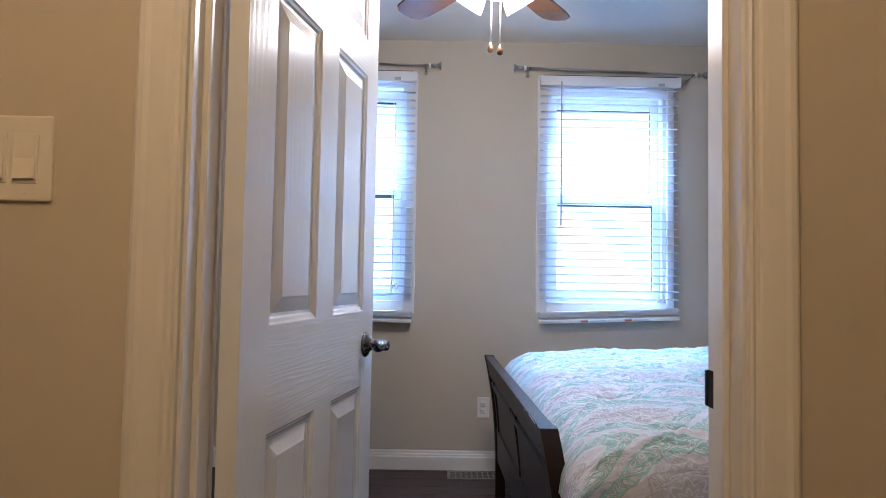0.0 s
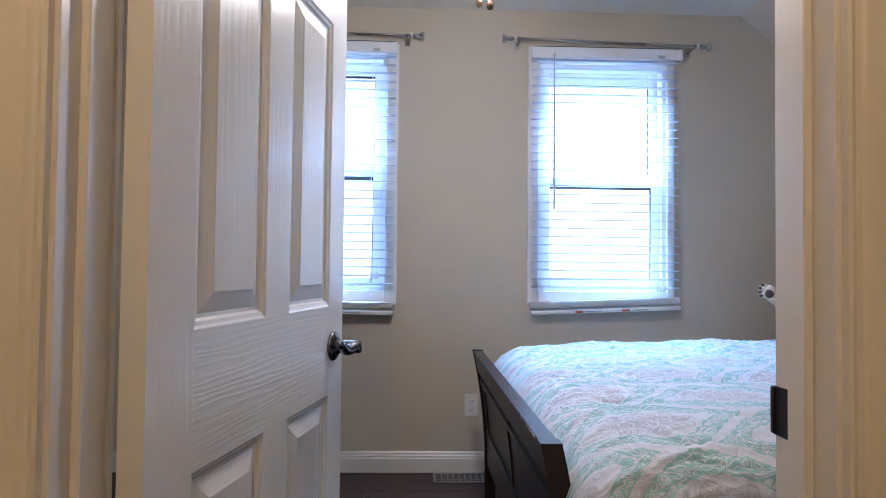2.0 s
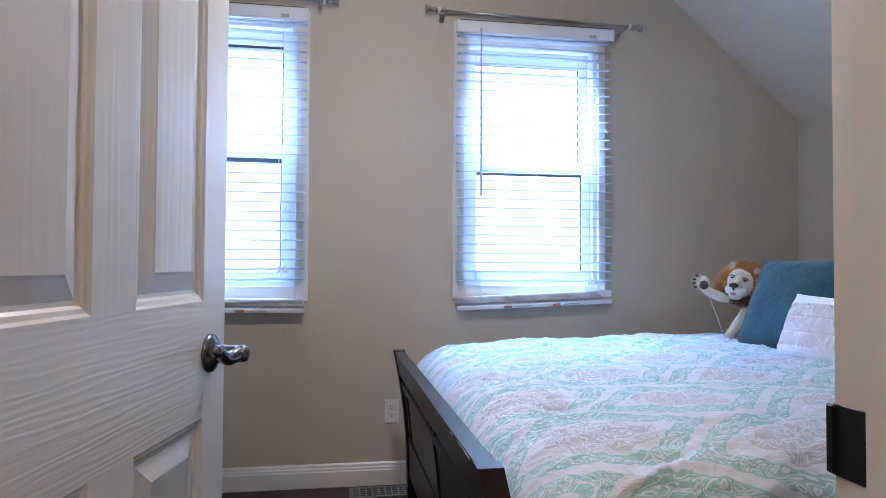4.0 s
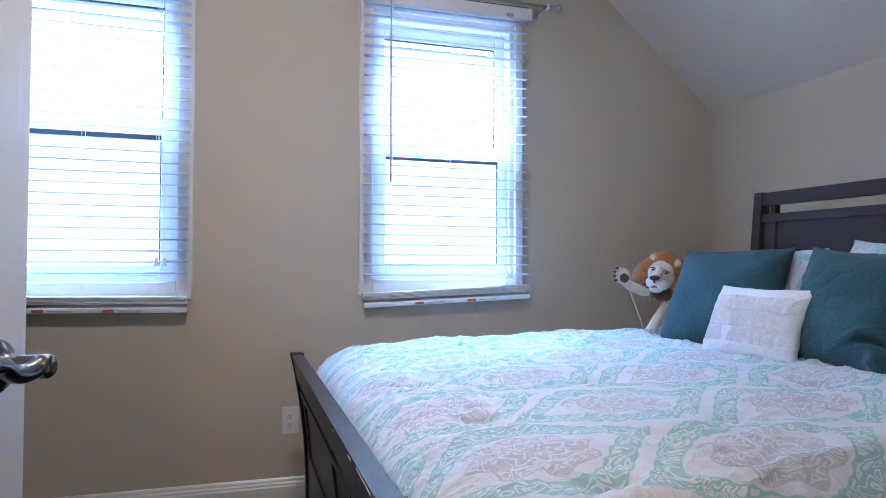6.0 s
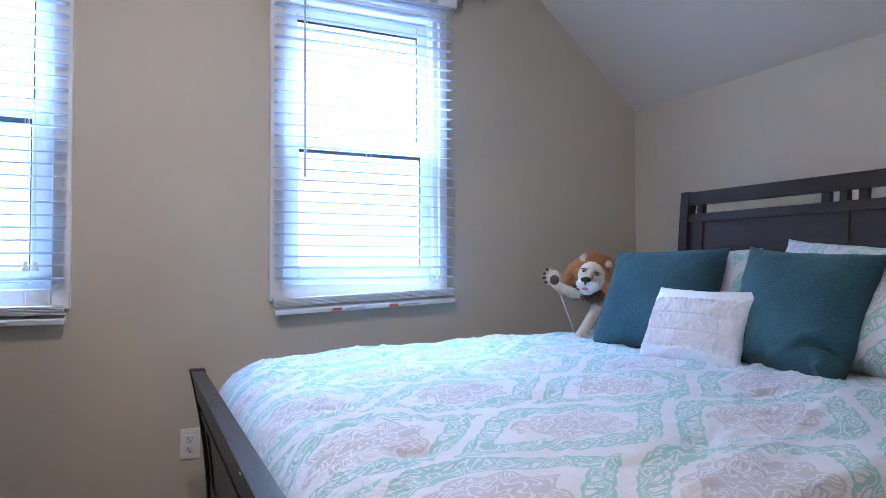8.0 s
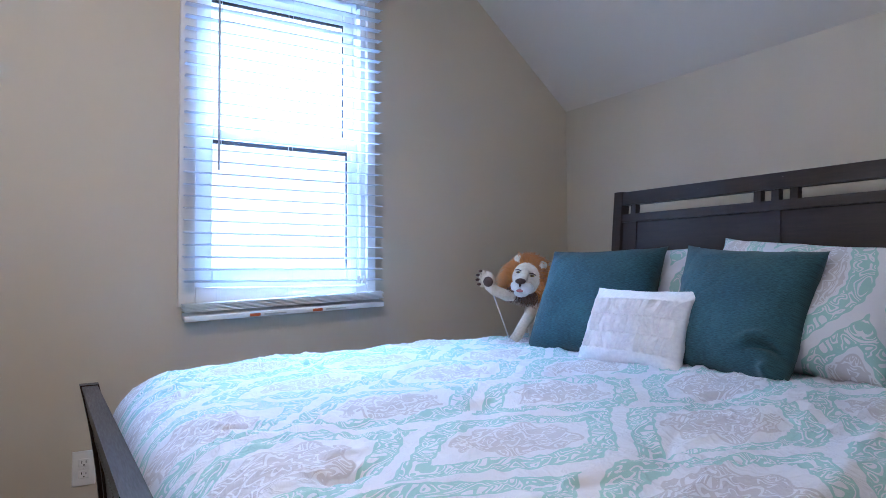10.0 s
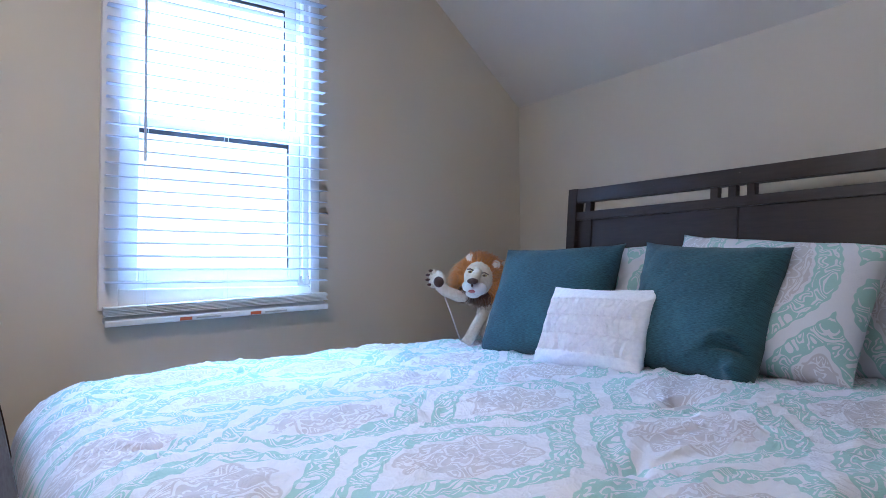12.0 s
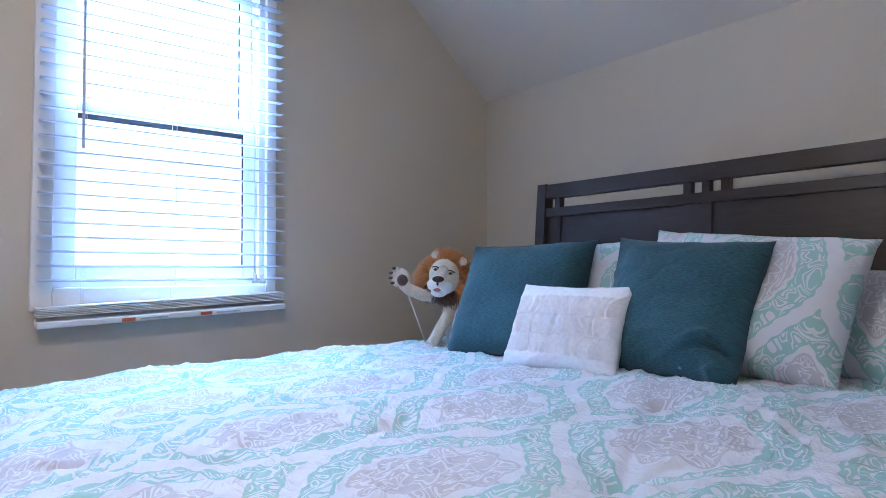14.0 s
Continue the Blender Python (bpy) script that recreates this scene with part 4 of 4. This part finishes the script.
    c = solid("comforter", bm, COVER, "puffy white comforter with green and grey damask print", "comforter", smooth=True)
    return c


comforter()


# ---- pillows ----
def cushion(name, corners, thick, mat, label, category, seed, group="", ruched=False, n=44, ear=0.03, slump=0.0):
    """A stuffed pillow spanned between four corners: bottom left, bottom right, top left, top right (seen from the front)."""
    bl, br, tl, tr = (Vector(c) for c in corners)
    w, h = ((br - bl).length + (tr - tl).length) / 2, ((tl - bl).length + (tr - br).length) / 2
    nz = (br - bl + tr - tl).cross(tl - bl + tr - br).normalized()

    def spot(x, y, z):
        a, b = x / w + 0.5, y / h + 0.5
        return (bl * (1 - a) + br * a) * (1 - b) + (tl * (1 - a) + tr * a) * b + nz * z
    bm = bmesh.new()
    uvl = bm.loops.layers.uv.new("UVMap")
    N = noise.noise
    rows = {}
    ny = int(n * h / w) if not ruched else n
    for side in (1, -1):
        for i in range(n + 1):
            for j in range(ny + 1):
                a, b = 2 * i / n - 1, 2 * j / ny - 1
                edge = i in (0, n) or j in (0, ny)
                if edge and side == -1:
                    rows[side, i, j] = rows[1, i, j]
                    continue
                # edges are drawn in between the corners
                pin = 1 - ear * (1 - b * b) * (abs(a) ** 3) * 1.4
                pin2 = 1 - ear * (1 - a * a) * (abs(b) ** 3) * 1.4
                x, y = a * pin * w / 2, b * pin2 * h / 2
                prof = ((1 - abs(a) ** 2.6) * (1 - abs(b) ** 2.6)) ** 0.55
                z = side * thick / 2 * prof
                crease = 0.007 * N((x * 6 + seed, y * 6, side * 2.0)) * prof
                crease += 0.006 * (1 - abs(N((x * 7, y * 13 + seed, 4.0)))) ** 5 * (1 - prof * 0.6)
                crease -= 0.003 * (1 - abs(N((a * 3 + seed, b * 3, 7.0)))) ** 6 * prof * slump
                if ruched and side == 1:
                    band = max(0.0, min(1.0, (0.64 - abs(b - 0.03)) / 0.05)) * max(0.0, min(1.0, (0.95 - abs(a)) / 0.22))
                    tier = math.floor((b + 0.61) / 0.43)
                    bend = 2.6 * N((x * 14, y * 16, seed + tier)) + 1.2 * N((x * 40, y * 26, 3 + tier))
                    t = x * 340 + 2.2 * bend + tier * 1.7
                    amp = band * max(0.25, 0.85 + 0.9 * N((x * 38, y * 14, 6 + tier)))
                    seam = min(abs(b - c) for c in (-0.61, -0.18, 0.25, 0.66))
                    crease += 0.0135 * amp * (0.45 - abs(math.sin(t / 2)) ** 0.7) + 0.0022 * amp * math.sin(t * 1.7 + 3 * bend) + 0.004 * band * N((x * 55, y * 22, 9))
                    crease -= 0.0035 * math.exp(-(seam / 0.018) ** 2) * band
                z += side * crease
                if slump > 0.8 and side == 1:
                    z += 0.030 * math.exp(-((a - 0.86) ** 2 / 0.020 + (b + 0.86) ** 2 / 0.030))
                    dip = b + 0.70 - 0.20 * math.cos((a - 0.72) * 4.0)
                    z -= 0.034 * math.exp(-(dip / 0.050) ** 2) * math.exp(-((a - 0.74) / 0.20) ** 2)
                    z += 0.012 * math.exp(-((dip - 0.13) / 0.06) ** 2) * math.exp(-((a - 0.68) / 0.22) ** 2)
                # the bottom edge squashes on the bed
                if b < -0.75:
                    y += (abs(b) - 0.75) * 0.05 * h * (1 - a * a)
                rows[side, i, j] = bm.verts.new(spot(x, y, z))
    for side in (1, -1):
        for i in range(n):
            for j in range(ny):
                q = [(i, j), (i + 1, j), (i + 1, j + 1), (i, j + 1)]
                vs = [rows[side, a, b] for a, b in q]
                fc = bm.faces.new(vs if side == 1 else vs[::-1])
                for l in fc.loops:
                    for a, b in q:
                        if rows[side, a, b] is l.vert:
                            l[uvl].uv = ((a / n - 0.5) * w, (b / ny - 0.5) * h)
    return solid(name, bm, mat, label, category, smooth=True, group=group)


# seen from the foot of the bed, left is towards the far wall
S = "white damask-print pillow sham leaning on the headboard"
cushion("sham_pillow", ((2.36, 3.38, 0.735), (2.34, 2.75, 0.735), (2.52, 3.39, 1.075), (2.475, 2.80, 1.092)), 0.17, SHAM, S, "pillow", 3, "sham pillows")
cushion("sham_pillow", ((2.30, 2.72, 0.742), (2.262, 2.175, 0.750), (2.470, 2.702, 1.116), (2.430, 2.142, 1.062)), 0.19, SHAM, S, "pillow", 5, "sham pillows", ear=0.05)
cushion("sham_pillow", ((2.47, 2.58, 0.735), (2.40, 1.88, 0.735), (2.60, 2.58, 1.01), (2.60, 1.90, 0.975)), 0.17, SHAM, "white damask-print pillow sham behind another pillow", "pillow", 8, "sham pillows")
cushion("throw_pillow", ((2.138, 3.270, 0.728), (2.21, 2.80, 0.728), (2.290, 3.285, 1.090), (2.392, 2.853, 1.096)), 0.17, TEAL, "teal woven square throw pillow leaning on the shams", "pillow", 11, "teal throw pillows", slump=0.6, ear=0.06)
cushion("throw_pillow", ((2.18, 2.690, 0.728), (2.158, 2.338, 0.735), (2.347, 2.742, 1.092), (2.305, 2.306, 1.062)), 0.18, TEAL, "teal woven square throw pillow with one slumped corner", "pillow", 17, "teal throw pillows", slump=1.0, ear=0.06, n=80)
cushion("lumbar_pillow", ((2.078, 2.950, 0.735), (2.098, 2.585, 0.733), (2.138, 2.906, 0.966), (2.193, 2.586, 0.962)), 0.125, WHITEC, "small white ruched cotton pillow in front of the teal pillows", "pillow", 23, ruched=True, n=230, ear=0.05)


# ---- plush lion ----
def plush_lion():
    """A hand-puppet lion in one mesh: body, legs, raised paw on a rod, head and shaggy mane."""
    bm = bmesh.new()
    mats = [FELT, MUZZLE, MANE, MANED, PADM, EYE, PINK, CORD]

    def add(i, fn, *a, **k):
        n0 = len(bm.faces)
        fn(*a, into=bm, **k)
        bm.faces.ensure_lookup_table()
        for fc in bm.faces[n0:]:
            fc.material_index = i
    c = Vector((2.285, 3.445, 0.985))                     # middle of the face
    fwd = Vector((-0.66, -0.72, 0.0)).normalized()       # towards the foot of the bed
    side = Vector((-fwd.y, fwd.x, 0))                    # the lion's left-hand side seen from the front is -side
    up = Vector((0, 0, 1))
    P = lambda f, s, u: c + fwd * f + side * s + up * u
    turn = Matrix.Rotation(math.atan2(fwd.y, fwd.x), 4, "Z")
    # body and legs
    add(0, sweep, [P(-0.06, 0.03, -0.06), P(-0.03, 0.04, -0.12), P(-0.02, 0.045, -0.18), P(-0.02, 0.05, -0.245)], [0.045, 0.055, 0.05, 0.035], 14)
    add(0, sweep, [P(0.0, 0.02, -0.12), P(0.03, -0.01, -0.17), P(0.05, -0.035, -0.215), P(0.06, -0.05, -0.232)], [0.022, 0.021, 0.02, 0.018], 12)
    add(0, sweep, [P(0.0, 0.06, -0.12), P(0.03, 0.05, -0.17), P(0.05, 0.045, -0.21), P(0.07, 0.035, -0.228)], [0.024, 0.024, 0.023, 0.02], 12)
    # raised arm, paw, claws and rod
    add(0, sweep, [P(-0.02, -0.03, -0.065), P(0.0, -0.08, -0.062), P(0.02, -0.125, -0.042), P(0.025, -0.150, -0.02)], [0.022, 0.022, 0.021, 0.020], 14)
    add(0, ball, P(0.025, -0.152, 0.0), 0.030, squash=(0.6, 1, 1.15), turn=turn)
    add(4, ball, P(0.043, -0.147, -0.008), 0.020, squash=(0.35, 1, 1.05), turn=turn)
    for k, (s, u) in enumerate(((-0.172, 0.030), (-0.183, 0.014), (-0.184, -0.004), (-0.178, -0.022))):
        add(0, ball, P(0.028, s + 0.006, u), 0.009)
        add(4, ball, P(0.032, s - 0.006, u + 0.004), 0.006, squash=(1, 1.6, 0.9), turn=turn)
    for s in (0.030, 0.042, 0.052):
        add(4, ball, P(0.085, s - 0.01, -0.232), 0.006, squash=(1.6, 1, 1), turn=turn)
    add(7, sweep, [P(0.02, -0.14, -0.03), P(0.02, -0.10, -0.14), P(0.02, -0.065, -0.243)], 0.0026, 8)
    # the head turns a little away and leans to one side
    fwd = Vector((-0.80, -0.60, 0.0)).normalized()
    side = Vector((-fwd.y, fwd.x, 0))
    turn = Matrix.Rotation(math.atan2(fwd.y, fwd.x), 4, "Z")
    ca, sa = math.cos(0.26), math.sin(0.26)
    side, up = side * ca - up * sa, up * ca + side * sa
    add(0, ball, P(-0.006, 0, 0.004), 0.068, squash=(0.9, 0.90, 1.02), turn=turn, sub=3)
    add(0, sweep, [P(0.045, 0.0, 0.035), P(0.062, 0.0, 0.012), P(0.070, -0.002, -0.01)], [0.016, 0.018, 0.017], 12)
    add(1, ball, P(0.045, -0.018, -0.030), 0.029, squash=(0.9, 1, 0.85), turn=turn)
    add(1, ball, P(0.045, 0.018, -0.030), 0.029, squash=(0.9, 1, 0.85), turn=turn)
    add(1, ball, P(0.035, 0, -0.052), 0.027, squash=(0.9, 1.15, 0.7), turn=turn)
    add(6, ball, P(0.064, 0.0, -0.044), 0.010, squash=(0.6, 1.5, 0.6), turn=turn)
    add(4, ball, P(0.083, -0.002, -0.006), 0.015, squash=(0.5, 1.45, 0.75), turn=turn)
    add(4, ball, P(0.079, -0.002, -0.020), 0.006, squash=(0.6, 0.7, 1.6), turn=turn)
    for s in (-0.028, 0.028):
        add(5, ball, P(0.047, s, 0.022), 0.0075, squash=(0.6, 1.25, 0.62), turn=turn)
        add(4, ball, P(0.0515, s, 0.022), 0.0042, squash=(0.6, 1, 1), turn=turn)
        add(4, sweep, [P(0.048, s - 0.014, 0.028), P(0.053, s, 0.033), P(0.047, s + 0.014, 0.028)], 0.0022, 6)
        add(0, ball, P(0.010, s * 1.8, 0.070), 0.017, squash=(0.5, 1, 1), turn=turn)
        add(0, ball, P(0.017, s * 1.8, 0.069), 0.010, squash=(0.5, 1, 1), turn=turn)
    # mane: many tapered locks round the head
    rnd = random.Random(5)
    for k in range(6000):
        a = rnd.uniform(0, 2 * math.pi)
        back = rnd.uniform(-0.055, 0.020)
        rad = rnd.uniform(0.042, 0.062)
        s0, u0 = math.sin(a) * rad, math.cos(a) * rad
        ln = rnd.uniform(0.024, 0.066) * (0.62 if math.cos(a) < -0.5 else 1.0)
        droop = -0.012 - (0.018 if abs(math.sin(a)) > 0.5 else 0)
        p0 = P(back, s0, u0)
        p1 = P(back - 0.004 + rnd.uniform(-.008, .008), s0 + math.sin(a) * ln * 0.6 + rnd.uniform(-.008, .008), u0 + math.cos(a) * ln * 0.6)
        p2 = P(back - 0.006 + rnd.uniform(-.012, .012), s0 + math.sin(a) * ln + rnd.uniform(-.012, .012), u0 + math.cos(a) * ln + droop)
        dark = math.cos(a) < -0.6 or (back < -0.04 and rnd.random() < 0.25)
        add(3 if dark else 2, sweep, [p0, p1, p2], [0.0028, 0.0018, 0.0003], 3)
    solid("plush_lion", bm, mats, "plush lion puppet with orange mane and raised paw", "plush toy", smooth=True)


plush_lion()

# ---- floorboards, last: pieces of the floor ----
PW, PL = 0.125, 1.22
board = mesh_of(box(0.0008, PL - 0.0008, 0.0006, PW - 0.0006, -0.012, 0.0, 0.0012), "plank", FLOORM)
r2 = random.Random(11)
y = HALL_BACK
while y < FAR:
    west, east = (WEST, EAST) if y > NEAR_OUT else (HALL_W, HALL_E)
    x = west - r2.uniform(0.1, PL - 0.1)
    while x < east:
        a, b = max(x, west), min(x + PL, east)
        cut = board if b - a > PL - 0.001 else mesh_of(box(a - x + 0.0008, b - x - 0.0008, 0.0006, PW - 0.0006, -0.012, 0.0, 0.0012), "plank", FLOORM)
        pl = new("plank", cut)
        pl.parent = floor
        pl.location = (x, y, 0)
        x += PL
    y += PW
